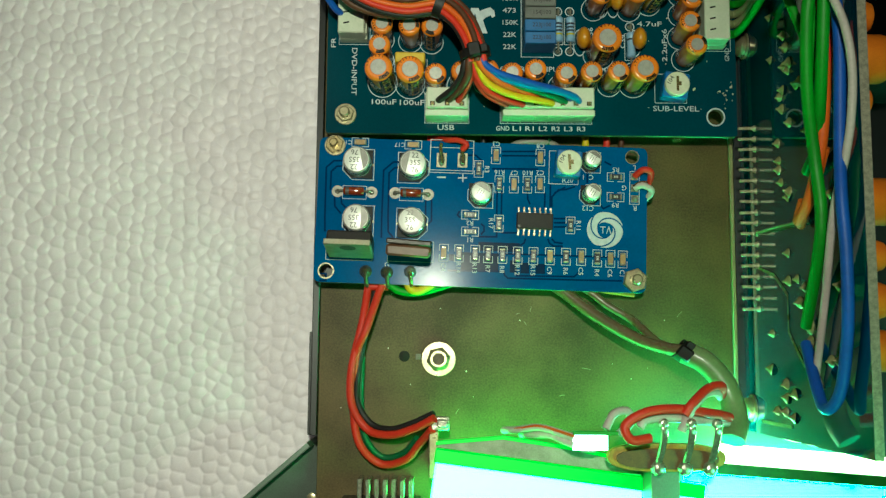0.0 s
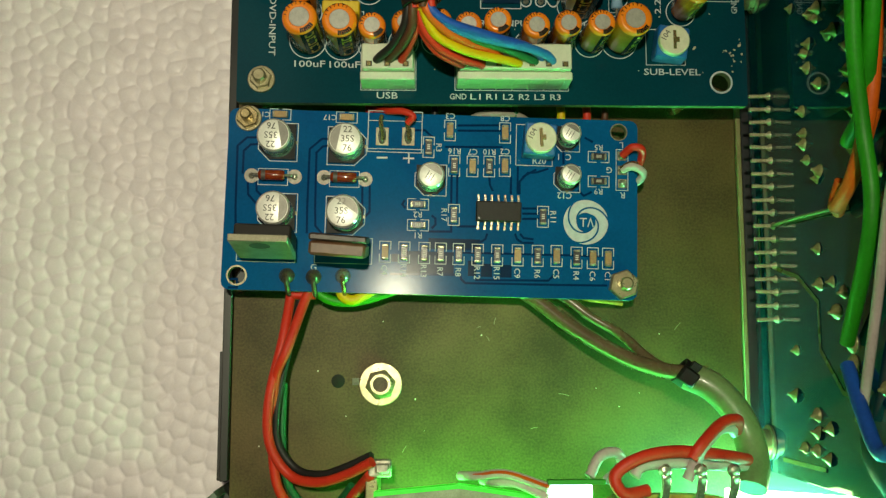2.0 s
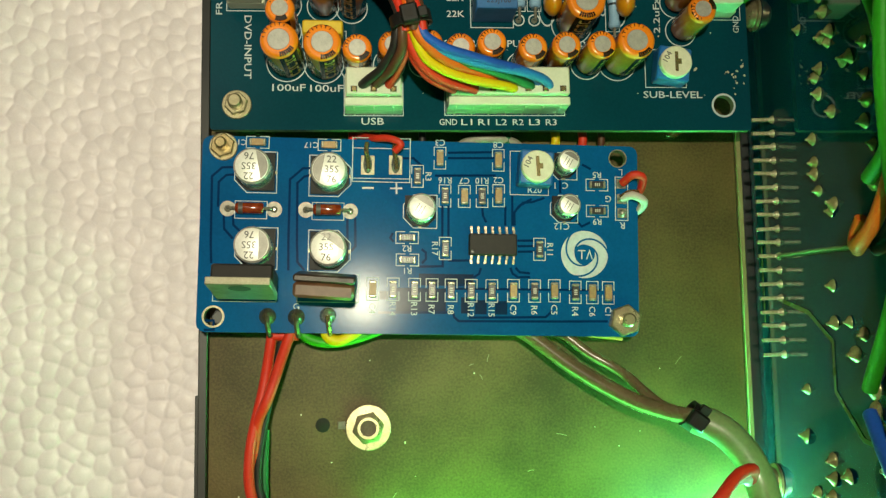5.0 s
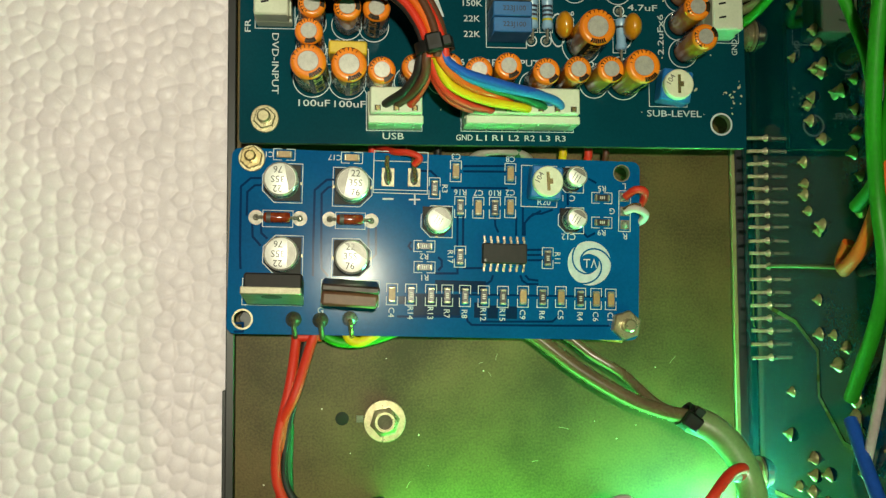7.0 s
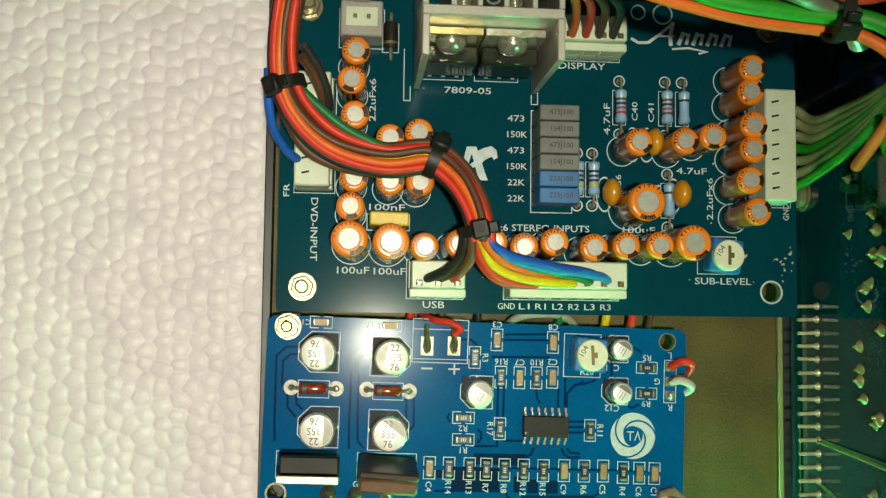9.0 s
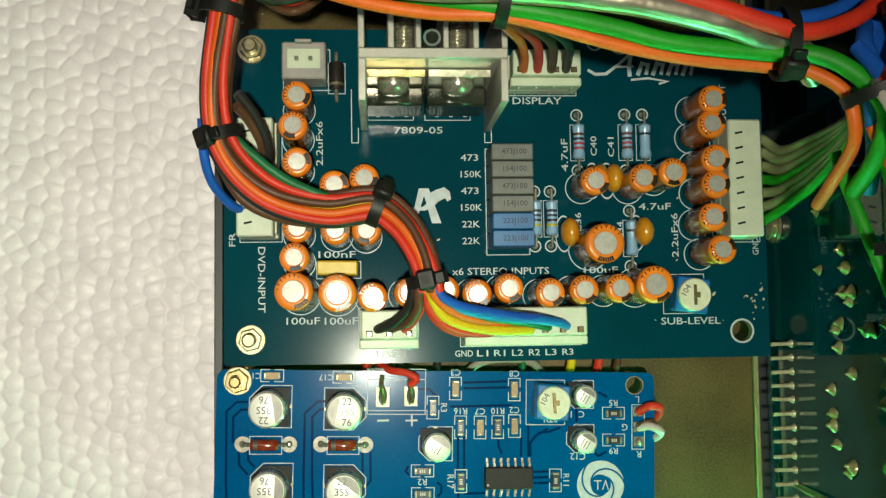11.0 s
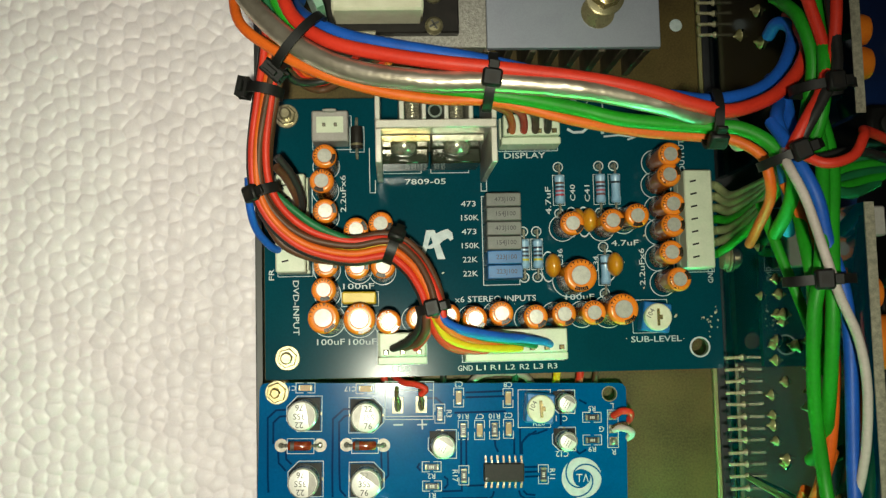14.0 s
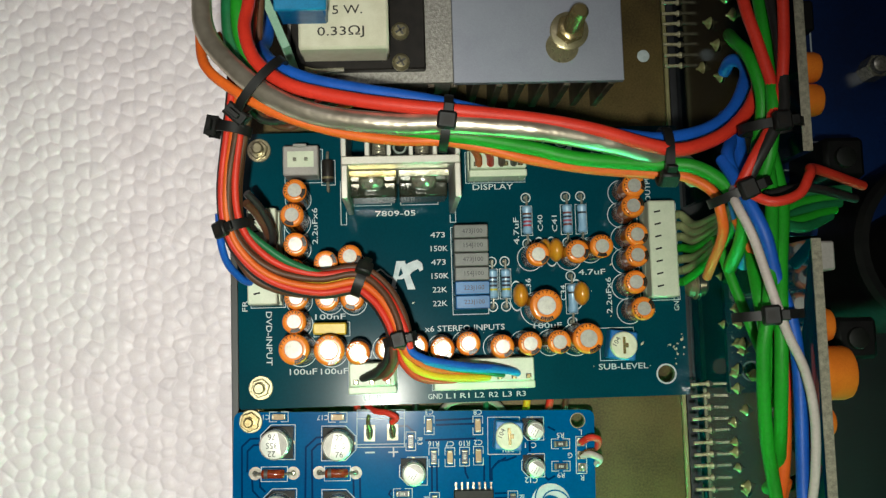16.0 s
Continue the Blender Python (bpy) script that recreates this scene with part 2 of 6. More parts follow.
SOLDER = mat("solder", srgb("c9c6b4"), srgb("8f8c7a"), 0.22, metal=0.7, size=0.7, fine=0.25, bump=0.04)
STEEL = mat("zinc_steel", srgb("a89f7c"), srgb("837a5e"), 0.3, metal=0.65, size=1.5, fine=0.2, bump=0.01)
BRASS = mat("brass", srgb("b5a272"), srgb("867750"), 0.24, metal=0.75, size=1.5, fine=0.2, bump=0.01)
ZINC_PLATE = mat("galvanised_plate", srgb("5f5029"), srgb("3a2f15"), 0.5, metal=0.1, size=22, fine=0.45, bump=0.03, rough_var=0.1, spec=0.25)
DARK_PAINT = mat("dark_painted_steel", srgb("0f100d"), srgb("1a1b16"), 0.4, size=6, fine=0.3, bump=0.01)
GREY_STEEL = mat("grey_steel", srgb("7f8a80"), srgb("6a746a"), 0.35, metal=0.5, size=8, fine=0.3, bump=0.01)
ALUMINIUM = mat("cast_aluminium", srgb("cfcabf"), srgb("b8b3a8"), 0.38, metal=0.55, size=3, fine=0.25, bump=0.01)
ALU_SHEET = mat("aluminium_sheet", srgb("a6a9b6"), srgb("979aa8"), 0.42, metal=0.4, size=12, fine=0.3, bump=0.008)
ALU_MILLED = mat("milled_aluminium", srgb("b4b0a8"), srgb("86827b"), 0.4, metal=0.5, size=0.7, fine=0.3, bump=0.08)
FIN = mat("heatsink_fin", srgb("6a5f50"), srgb("4d453b"), 0.45, metal=0.6, size=4, fine=0.3)
CEMENT = mat("cement_body", srgb("d8d3bd"), srgb("c9c3ab"), 0.75, size=3, fine=0.25, bump=0.03)
BOX_GREY = mat("film_capacitor_grey", srgb("5a5a57"), srgb("6b6b67"), 0.45, size=3, fine=0.25, bump=0.008)
BOX_BLUE = mat("film_capacitor_blue", srgb("2d68a0"), srgb("25598c"), 0.4, size=3, fine=0.25, bump=0.008)
BOX_YELLOW = mat("film_capacitor_yellow", srgb("d6b92e"), srgb("c4a524"), 0.4, size=2, fine=0.2)
RES_BLUE = mat("resistor_blue", srgb("8fb3cc"), srgb("78a0bd"), 0.3, size=1.5, fine=0.2, coat=0.3)
CERAMIC = mat("ceramic_ochre", srgb("c98a1c"), srgb("b67814"), 0.3, size=1.5, fine=0.2, coat=0.4)
GLASS_RED = mat("diode_glass_red", srgb("8f3a1a"), srgb("642011"), 0.15, size=1, fine=0.2, coat=0.8)
TRIM_BLUE = mat("trimmer_blue", srgb("1668ac"), srgb("125a97"), 0.35, size=2, fine=0.2)
TRIM_DIAL = mat("trimmer_dial", srgb("d8d8be"), srgb("c4c6a8"), 0.45, size=1.5, fine=0.2)
CHIP_TAN = mat("chip_tan", srgb("a8844e"), srgb("8d6c40"), 0.45, size=0.8, random_tint=0.15)
TERMINAL = mat("tinned_terminal", srgb("a39e88"), srgb("7d7862"), 0.3, metal=0.45, size=0.8, fine=0.2, bump=0.02)
CHIP_BLACK = mat("chip_black", srgb("1e1c1a"), srgb("2b2826"), 0.35, size=0.8)
WHITE_INK = mat("chip_print", srgb("b8b4a8"), None, 0.5)
W = {k: mat("pvc_" + k, srgb(a), srgb(b), 0.5, size=6, fine=0.6, bump=0.01, spec=0.35) for k, (a, b) in dict(
    red=("cf3520", "bd2a18"), orange=("d9641a", "c95612"), brown=("5c3a26", "4a2d1c"), black=("1c1b1a", "2a2826"), yellow=("d9bd1a", "c7a912"),
    green=("1f9019", "1a7c15"), dark_green=("17683c", "12582f"), blue=("1a56b4", "14489c"), sky=("1f7cc0", "186aa8"), white=("bdb1ab", "a89c96"), ivory=("d8d4c8", "c6c2b4"),
    grey=("9a978c", "83806f"), pale=("8c9468", "747c54")).items()}
SILVER = mat("silver_sleeve", srgb("d6cbb8"), srgb("a29684"), 0.33, metal=0.8, size=6, fine=4.0, bump=0.35)
SHEATH = mat("grey_green_sheath", srgb("6b5f44"), srgb("564b34"), 0.28, size=5, fine=0.6, bump=0.02, coat=0.15)
TIE = mat("cable_tie_nylon", srgb("0e0e0d"), srgb("191817"), 0.5, spec=0.3, size=2, fine=0.2, bump=0.01)
LED_WHITE = glow("led_diffuser", (0.06, 1.0, 0.14, 1), 27.0)
LED_CYAN = glow("led_diffuser_cool", (0.05, 1.0, 0.5, 1), 105.0)
# green board edge lit by the bar; that light is given as a glow
LIT_GREEN = glow("lit_green_edge", (0.01, 1.0, 0.03, 1), 0.85)
LIT_GREEN.node_tree.nodes["Principled BSDF"].inputs["Base Color"].default_value = (0.01, 0.25, 0.02, 1)
FOAM = mat("polystyrene_foam", srgb("eee5e9"), srgb("e1d8dc"), 0.4, size=9, fine=0.35, bump=0.015, rough_var=0.08, spec=0.35)

foam_shader = FOAM.node_tree.nodes["Principled BSDF"]
foam_shader.inputs["Subsurface Weight"].default_value = 0.22
foam_shader.inputs["Subsurface Radius"].default_value = (1.0, 0.95, 0.85)
foam_shader.inputs["Subsurface Scale"].default_value = 0.0012
PAD_DULL = mat("tinned_pad", srgb("8f8a70"), srgb("6f6a55"), 0.35, metal=0.4, size=1, fine=0.2, bump=0.02)
PAD_BRIGHT = mat("bright_pad", srgb("948f82"), srgb("736f62"), 0.4, metal=0.2, size=1, fine=0.2, bump=0.02)
TAB = mat("device_tab", srgb("a39c84"), srgb("857e68"), 0.35, metal=0.4, size=3, fine=0.3, bump=0.01)
JOINT = mat("aged_solder_joint", srgb("a5a070"), srgb("7a764c"), 0.22, metal=0.35, size=0.7, fine=0.25, bump=0.05)
PIN = mat("tarnished_pin", srgb("c2bd9e"), srgb("8f8962"), 0.28, metal=0.3, size=0.8, fine=0.25, bump=0.06)

# ---- the setting: foam slab, chassis tray ----
ZT, ZU = 10.8, 12.4


def foam_slab():
    """Fused polystyrene beads: a fine sheet whose height follows jittered cells."""
    rng = np.random.default_rng(7)
    x0, x1, y0, y1, step, cell = -122.0, -3.0, -84.0, 138.0, 0.3, 3.4
    nx, ny = int((x1 - x0) / step) + 1, int((y1 - y0) / step) + 1
    gx, gy = np.meshgrid(np.linspace(x0, x1, nx), np.linspace(y0, y1, ny), indexing="ij")
    cx, cy = int((x1 - x0) / cell) + 5, int((y1 - y0) / cell) + 5
    jx, jy, lift = rng.uniform(-0.3, 0.3, (cx, cy)), rng.uniform(-0.3, 0.3, (cx, cy)), rng.uniform(-0.1, 0.1, (cx, cy))
    tx, ty = rng.uniform(-0.02, 0.02, (cx, cy)), rng.uniform(-0.02, 0.02, (cx, cy))
    wt = rng.uniform(-0.8, 0.8, (cx, cy))
    ix, iy = ((gx - x0) / cell).astype(int) + 2, ((gy - y0) / cell).astype(int) + 2
    f1, f2, top = np.full(gx.shape, 99.0), np.full(gx.shape, 99.0), np.zeros(gx.shape)
    for a in (-2, -1, 0, 1, 2):
        for b in (-2, -1, 0, 1, 2):
            k, l = np.clip(ix + a, 0, cx - 1), np.clip(iy + b, 0, cy - 1)
            ex, ey = gx - (x0 + (k - 2 + 0.5 + jx[k, l]) * cell), gy - (y0 + (l - 2 + 0.5 + 0.5 * (k % 2) + jy[k, l]) * cell)
            d = np.hypot(ex, ey) - 0.35 * wt[k, l]
            near = d < f1
            f2 = np.where(near, f1, np.minimum(f2, d))
            top = np.where(near, lift[k, l] + ex * tx[k, l] + ey * ty[k, l], top)
            f1 = np.where(near, d, f1)
    near = np.clip(f1 + 0.4, 0, 3.2)
    gap = f2 - f1
    seam = np.exp(-gap / 0.26)
    gz = -11.95 - 0.06 * near ** 2 - 0.14 * np.exp(-gap / 0.6) - 0.12 * seam + top * (1 - seam)
    verts = np.stack([gx, gy, gz], -1).reshape(-1, 3) * MM
    i = np.arange(nx * ny).reshape(nx, ny)
    faces = np.stack([i[:-1, :-1], i[1:, :-1], i[1:, 1:], i[:-1, 1:]], -1).reshape(-1, 4)
    me = bpy.data.meshes.new("foam_beads")
    me.vertices.add(len(verts))
    me.vertices.foreach_set("co", verts.ravel().astype(np.float32))
    me.loops.add(faces.size)
    me.loops.foreach_set("vertex_index", faces.ravel().astype(np.int32))
    me.polygons.add(len(faces))
    me.polygons.foreach_set("loop_start", (np.arange(len(faces)) * 4).astype(np.int32))
    me.update(calc_edges=True)
    me.validate()
    me.polygons.foreach_set("use_smooth", np.ones(len(me.polygons), bool))
    me.materials.append(FOAM)
    slab = thing("foam_slab", "white polystyrene foam slab of fused beads under the amplifier", "foam")
    place("bead_surface", me, slab)
    part("slab_body", box(-420, -300, -52, 300, 400, -13.2), FOAM, slab)
    return slab


foam_slab()

ground = place("ground", mesh(box(-1500, -1500, -60, 1500, 1500, -52.2), mat("table_top", srgb("6b5a48"), srgb("5a4a3a"), 0.5, size=40, fine=2)), None)
tagged(ground, "plain brown table top under the foam slab", "table", kind="structure")

def prism_strip(length):
    return add_strip(bmesh.new(), [(-length / 2, 0), (-length * 0.1, 0.08), (length / 2, 0)], 0.12, 0, 0.01)


chassis = thing("chassis_tray", "galvanised steel amplifier chassis tray with dark painted side rim", "chassis")
plate = bmesh.new()
add_box(plate, -2.4, -70, -1.2, 99.0, 175, 0, 0.1)
part("base_plate", plate, ZINC_PLATE, chassis, "olive grey galvanised base plate")
part("side_rim", box(-4.2, -39, -12.4, -2.5, 175, 1.2, 0.2), DARK_PAINT, chassis, "dark painted folded side rim")
part("rim_step", box(-5.0, -39, -12.4, -4.3, -14, -0.5, 0.15), DARK_PAINT, chassis)
part("skirt", box(-2.3, 165, -12.5, 99, 168, -1.3), DARK_PAINT, chassis)
part("skirt", box(-2.3, -68, -12.5, 99, -65, -1.3), DARK_PAINT, chassis)
part("angle_strip", box(99.0, -45, 0.0, 100.0, 175, 0.9, 0.15), mat("pale_angle", srgb("8f8a60"), srgb("767148"), 0.4, metal=0.2, size=6), chassis, "pale folded edge strip along the base plate")
part("far_floor", box(100.7, -70, -2.2, 190, 175, -1.0), mat("black_floor", srgb("15161a"), srgb("0e0f12"), 0.5, size=10), chassis)
part("far_wall", box(188, -70, -1, 190, 175, 66), DARK_PAINT, chassis)
part("slot_hole", lathe([(0, 0.02), (1.3, 0.02), (1.35, 0.0)], 16), mat("hole_dark", srgb("171510"), None, 0.8), chassis, x=18.4, y=-19.8)
part("slot_mark", box(21.2, -20.6, 0.02, 22.6, -19.2, 0.2, 0.05), mat("worn_mark", srgb("6f6a58"), srgb("575242"), 0.5), chassis)
random.seed(31)
DUST = mat("dust_speck", srgb("cfc9ae"), None, 0.7)
speck = mesh(add_lathe(bmesh.new(), [(0.22, 0.0), (0.18, 0.08), (0, 0.1)], 6), DUST)
for k in range(18):
    x, y = random.uniform(2, 96), random.choice((random.uniform(-36, -4), random.uniform(-36, -4), random.uniform(93.5, 100)))
    s = random.uniform(0.25, 0.75)
    place("dust_speck", speck, chassis, x, y, 0.01, rz=random.uniform(0, 180), s=(s, s * random.uniform(0.5, 1.5), 1))
for x, y, a, ln in ((48.0, -11.5, -60, 1.0), (46.2, -9.2, 20, 0.8), (49.4, -8.0, 75, 1.3), (63.0, -22.5, -12, 2.0), (31.5, -33.0, 60, 1.4), (57, -29, 10, 1.2), (86, -9, 50, 1.8)):
    part("scratch", prism_strip(ln), mat("scratch_bright", srgb("857d5e"), None, 0.5, metal=0.2) if "scratch_bright" not in bpy.data.materials else bpy.data.materials["scratch_bright"], chassis, x=x, y=y, z=0.015, rz=a)
part("paint_spot", lathe([(0, 0.05), (1.3, 0.05), (1.5, 0)], 16), SILK, chassis, x=94.3, y=112.8)

corner = bmesh.new()
m = Matrix.Translation((-3.4, -41.0, 0)) @ Matrix.Rotation(math.radians(221), 4, "Z")
add_box(corner, 0, -1.0, -12.4, 46, 0.2, 6.0, 0.15, m=m)
add_box(corner, 0, 0, -2.4, 46, 26, -1.0, 0.15, m=m @ Matrix.Rotation(math.radians(-18), 4, "X"))
flange = thing("front_corner_flange", "grey steel corner flange slanting out over the foam", "flange")
part("flange_sheet", corner, GREY_STEEL, flange)
part("rivet", lathe([(1.2, 0), (1.1, 0.5), (0, 0.8)], 14), STEEL, flange, x=-3.6, y=-54, z=-1.6)


def hex_prism(bm, r, z0, z1, slot=0, m=None):
    return add_lathe(bm, [(0, z0), (r, z0), (r, z1 - 0.2), (r * 0.9, z1), (0, z1)], 6, slot, m, smooth=False)


def nut(parent, x, y, z, r=2.9, h=2.4, bolt=1.4, bolt_h=3.4, material=None, washer=0.0, rz=10, hollow=False):
    material = material or BRASS
    n = part("hex_nut", hex_prism(bmesh.new(), r, 0.3 if washer else 0, h), material, parent, x=x, y=y, z=z, rz=rz)
    if washer:
        part("washer", lathe([(0, 0), (washer, 0), (washer, 0.35), (washer - 0.1, 0.45), (0, 0.45)], 28), STEEL, n)
    if hollow:
        part("bore", lathe([(0, h + 0.03), (bolt, h + 0.03), (bolt, h - 0.2)], 18), mat("bore_dark", srgb("4a4030"), srgb("2a241a"), 0.5, metal=0.6), n)
        part("collar", lathe([(bolt, h + 0.02), (bolt, h + 0.3), (bolt + 0.5, h + 0.3), (bolt + 0.6, h)], 20), STEEL, n)
    else:
        part("bolt_end", lathe([(bolt, h - 0.2), (bolt, bolt_h - 0.3), (bolt - 0.3, bolt_h), (0, bolt_h)], 18), material, n)
    return n


chassis_nut = thing("flange_nut", "bright zinc hexagon nut on a broad washer", "nut", 26.8, -20.4, 0)
nut(chassis_nut, 0, 0, 0, r=3.0, h=2.2, bolt=1.5, material=STEEL, washer=4.2, rz=12, hollow=True)


# ---- parts of the circuit boards ----
def round_can(d, h):
    r = d / 2
    bm = lathe([(r, h - 0.9), (r - 0.1, h - 0.4), (r - 0.4, h - 0.05), (r - 0.7, h + 0.03), (r * 0.6, h), (r * 0.57, h - 0.12)], 28)
    return add_lathe(bm, [(0, 0), (r - 0.5, 0), (r - 0.45, 0.5), (r - 0.15, 0.7), (r, 1.1), (r, h - 0.9)], 28, 1)


def arc_patch(bm, r, a0, a1, z0, z1, n=6):
    lo = [bm.verts.new((r * math.cos(a0 + (a1 - a0) * i / n), r * math.sin(a0 + (a1 - a0) * i / n), z0)) for i in range(n + 1)]
    hi = [bm.verts.new((v.co.x, v.co.y, z1)) for v in lo]
    for i in range(n):
        bm.faces.new((lo[i], lo[i + 1], hi[i + 1], hi[i])).smooth = True


SLEEVE_BLACK = mat("sleeve_stripe", srgb("1d1509"), srgb("2b1f0e"), 0.25, size=2, fine=0.3)
SLEEVE_GOLD = mat("sleeve_characters", srgb("c7922c"), srgb("b07e22"), 0.35, size=1)


def capacitor(parent, x, y, z, d=5.0, h=11.0, lean=(0, 0), turn=0.0):
    cap = place("capacitor", shared(("can", d, h), lambda: round_can(d, h), ORANGE, SLEEVE_SHADED), parent, x, y, z + 0.3, lean[0], lean[1], turn)
    place("can_top", shared(("top", d, h), lambda: lathe([(d * 0.29, h - 0.1), (d * 0.28, h + 0.0), (0, h + 0.01)], 20), CAN_TOP), cap)

    def stripe():
        bm = bmesh.new()
        arc_patch(bm, d / 2 + 0.02, -0.55, 0.55, 0.4, h - 0.75)
        return bm

    def characters():
        bm = bmesh.new()
        for j in range(5):
            z0 = h * (0.08 + 0.17 * j)
            arc_patch(bm, d / 2 + 0.035, -0.3, -0.18, z0, z0 + h * 0.11, 1)
            arc_patch(bm, d / 2 + 0.035, 0.16, 0.28, z0, z0 + h * 0.11, 1)
            arc_patch(bm, d / 2 + 0.035, -0.18, 0.16, z0 + (h * 0.08 if j % 2 else 0), z0 + h * (0.11 if j % 2 else 0.03), 3)
        return bm

    def ticks():
        bm = bmesh.new()
        for k in range(7):
            a = 2.2 + 0.3 * k
            add_box(bm, d / 2 - 0.85, -0.07, h - 0.3, d / 2 - (0.3 if k % 3 else 0.5), 0.07, h + 0.05, m=Matrix.Rotation(a, 4, "Z"))
            if k % 2:
                add_box(bm, d / 2 - 0.42, -0.3, h - 0.3, d / 2 - 0.28, 0.3, h + 0.045, m=Matrix.Rotation(a, 4, "Z"))
        for k in range(7):
            add_box(bm, d / 2 - 0.98, -0.16, h - 0.3, d / 2 - 0.22, 0.16, h + 0.04 + 0.002 * k, m=Matrix.Rotation(-0.42 + 0.14 * k, 4, "Z"))
        return bm
    place("sleeve_stripe", shared(("stripe", d, h), stripe, SLEEVE_BLACK), cap)
    place("sleeve_lettering", shared(("chars", d, h), characters, SLEEVE_GOLD), cap)
    place("rim_print", shared(("ticks", d, h), ticks, SLEEVE_BLACK), cap)
    return cap


CAN_MARK = mat("can_mark", srgb("77746d"), srgb("64615b"), 0.4, metal=0.4)


def smd_can(parent, x, y, z, d, h, rz=0, mark=-90):
    r, b = d / 2, d / 2 + 0.25

    def base():
        bm = bmesh.new()
        c = b * 0.55
        pts = [(-b, -b + c), (-b + c, -b), (b, -b), (b, b), (-b + c, b), (-b, b - c)]
        lo, hi = [bm.verts.new((p[0], p[1], 0)) for p in pts], [bm.verts.new((p[0], p[1], 0.9)) for p in pts]
        bm.faces.new(lo), bm.faces.new(hi)
        for i in range(6):
            bm.faces.new((lo[i], lo[(i + 1) % 6], hi[(i + 1) % 6], hi[i]))
        return bm
    can = place("smd_capacitor", shared(("smd", d, h), lambda: lathe([(r * 0.9, 0.5), (r, 0.9), (r, 1.6), (r - 0.22, 1.9), (r, 2.2), (r, h - 0.35), (r - 0.3, h), (0, h)], 28), CAN), parent, x, y, z, rz=rz)
    place("base", shared(("smdbase", d), base, PLASTIC_BLACK), can)
    place("face", shared(("smdface", d, h), lambda: lathe([(r - 0.3, h + 0.01), (r - 0.4, h + 0.05), (0, h + 0.05)], 28), CAN_FACE_LIT), can)

    def segment():
        bm = bmesh.new()
        n, rr = 14, r - 0.42
        ang = [-1.15 + 2.3 * i / n for i in range(n + 1)]
        lo = [bm.verts.new((rr * math.cos(a), rr * math.sin(a), h + 0.07)) for a in ang]
        bm.faces.new(lo)
        return bm
    place("polarity_mark", shared(("smdseg", d, h), segment, CAN_MARK), can, rz=mark - rz)

    if d > 6:
        place("print", text_mesh("22\n35S\n76", 1.75, INK), can, 0.5 * math.cos(math.radians(mark + 180 - rz)), 0, h + 0.07, rz=(180 if abs(mark) < 30 else 0) - rz)
    else:
        place("print", shared(("smdcode", d, h), lambda: add_box(add_box(box(-1.1, 0.55, h + 0.06, 0.5, 0.67, h + 0.08), -1.1, 0.0, h + 0.06, 0.3, 0.12, h + 0.08), -1.1, -0.55, h + 0.06, 0.5, -0.43, h + 0.08), INK), can, rz=mark - rz)
    tabs = shared(("smdtab", d), lambda: add_box(box(b - 0.2, -0.3, 0, b + 0.3, 0.3, 0.2), -b - 0.3, -0.3, 0, -b + 0.2, 0.3, 0.2), PAD_DULL)
    place("terminals", tabs, can)
    return can


def chip(parent, x, y, z, vertical=True, tan=False):
    def make():
        bm = box(-1.05, -0.62, 0.05, 1.05, 0.62, 0.62, 0.06)
        for s in (-1, 1):
            add_box(bm, *((-1.5, -0.66, 0, -0.95, 0.66, 0.66) if s < 0 else (0.95, -0.66, 0, 1.5, 0.66, 0.66)), 0.18, 1)
        if not tan:
            for k in range(3):
                add_box(bm, -0.5 + 0.36 * k, -0.28, 0.6, -0.28 + 0.36 * k, 0.28, 0.64, slot=2)
        return bm
    me = shared(("chip", tan), make, CHIP_TAN if tan else CHIP_BLACK, TERMINAL, WHITE_INK)
    return place("chip_capacitor" if tan else "chip_resistor", me, parent, x, y, z, rz=90 if vertical else 0)


def through_pad(bm_silk, parent, x, y, z, r=0.9):
    add_ring(bm_silk, x, y, r + 0.05, r + 0.28, z)
    place("solder_pad", shared(("pad", r), lambda: lathe([(r * 0.75, 0.02), (r * 0.7, 0.15), (0.35, 0.5), (0.25, 0.8), (0, 0.85)], 12), SOLDER), parent, x, y, z)


def axial_resistor(parent, x0, y0, x1, y1, z, body=6.2, r=1.1, bands=("5a3a2a", "2a2a3a", "8a2a3a", "3a3a3a"), vertical=True):
    c, a = Vector(((x0 + x1) / 2, (y0 + y1) / 2, 0)), math.degrees(math.atan2(y1 - y0, x1 - x0))
    half = math.hypot(x1 - x0, y1 - y0) / 2
    q = Matrix.Rotation(math.pi / 2, 4, "Y")
    res = place("resistor", shared(("axial", body, r), lambda: lathe([(0, -body / 2), (r * 0.7, -body / 2), (r, -body / 2 + 0.35), (r, -body / 2 + 1.1), (r * 0.86, -body / 2 + 1.5), (r * 0.86, body / 2 - 1.5), (r, body / 2 - 1.1), (r, body / 2 - 0.35), (r * 0.7, body / 2), (0, body / 2)], 16, m=q), RES_BLUE), parent, c.x, c.y, z + r + 0.3, rz=a)
    for k, b in enumerate(bands):
        key = ("bandmat", b)
        if key not in LIB:
            LIB[key] = mat("band_" + b, srgb(b), None, 0.35)
        place("colour_band", shared(("band", r, k, b, body), lambda: lathe([(r * 0.9, 0), (r * 0.91, 0.05), (r * 0.91, 0.4), (r * 0.9, 0.45)], 16, m=Matrix.Translation((-body / 2 + 1.6 + 0.85 * k, 0, 0)) @ q), LIB[key]), res)
    place("lead", shared(("lead", half, r), lambda: tube([(-half, 0, -r - 0.2), (-half, 0, 0), (-half + 0.5, 0, 0.1), (half - 0.5, 0, 0.1), (half, 0, 0), (half, 0, -r - 0.2)], 0.28, 6, 4), TIN), res)
    return res


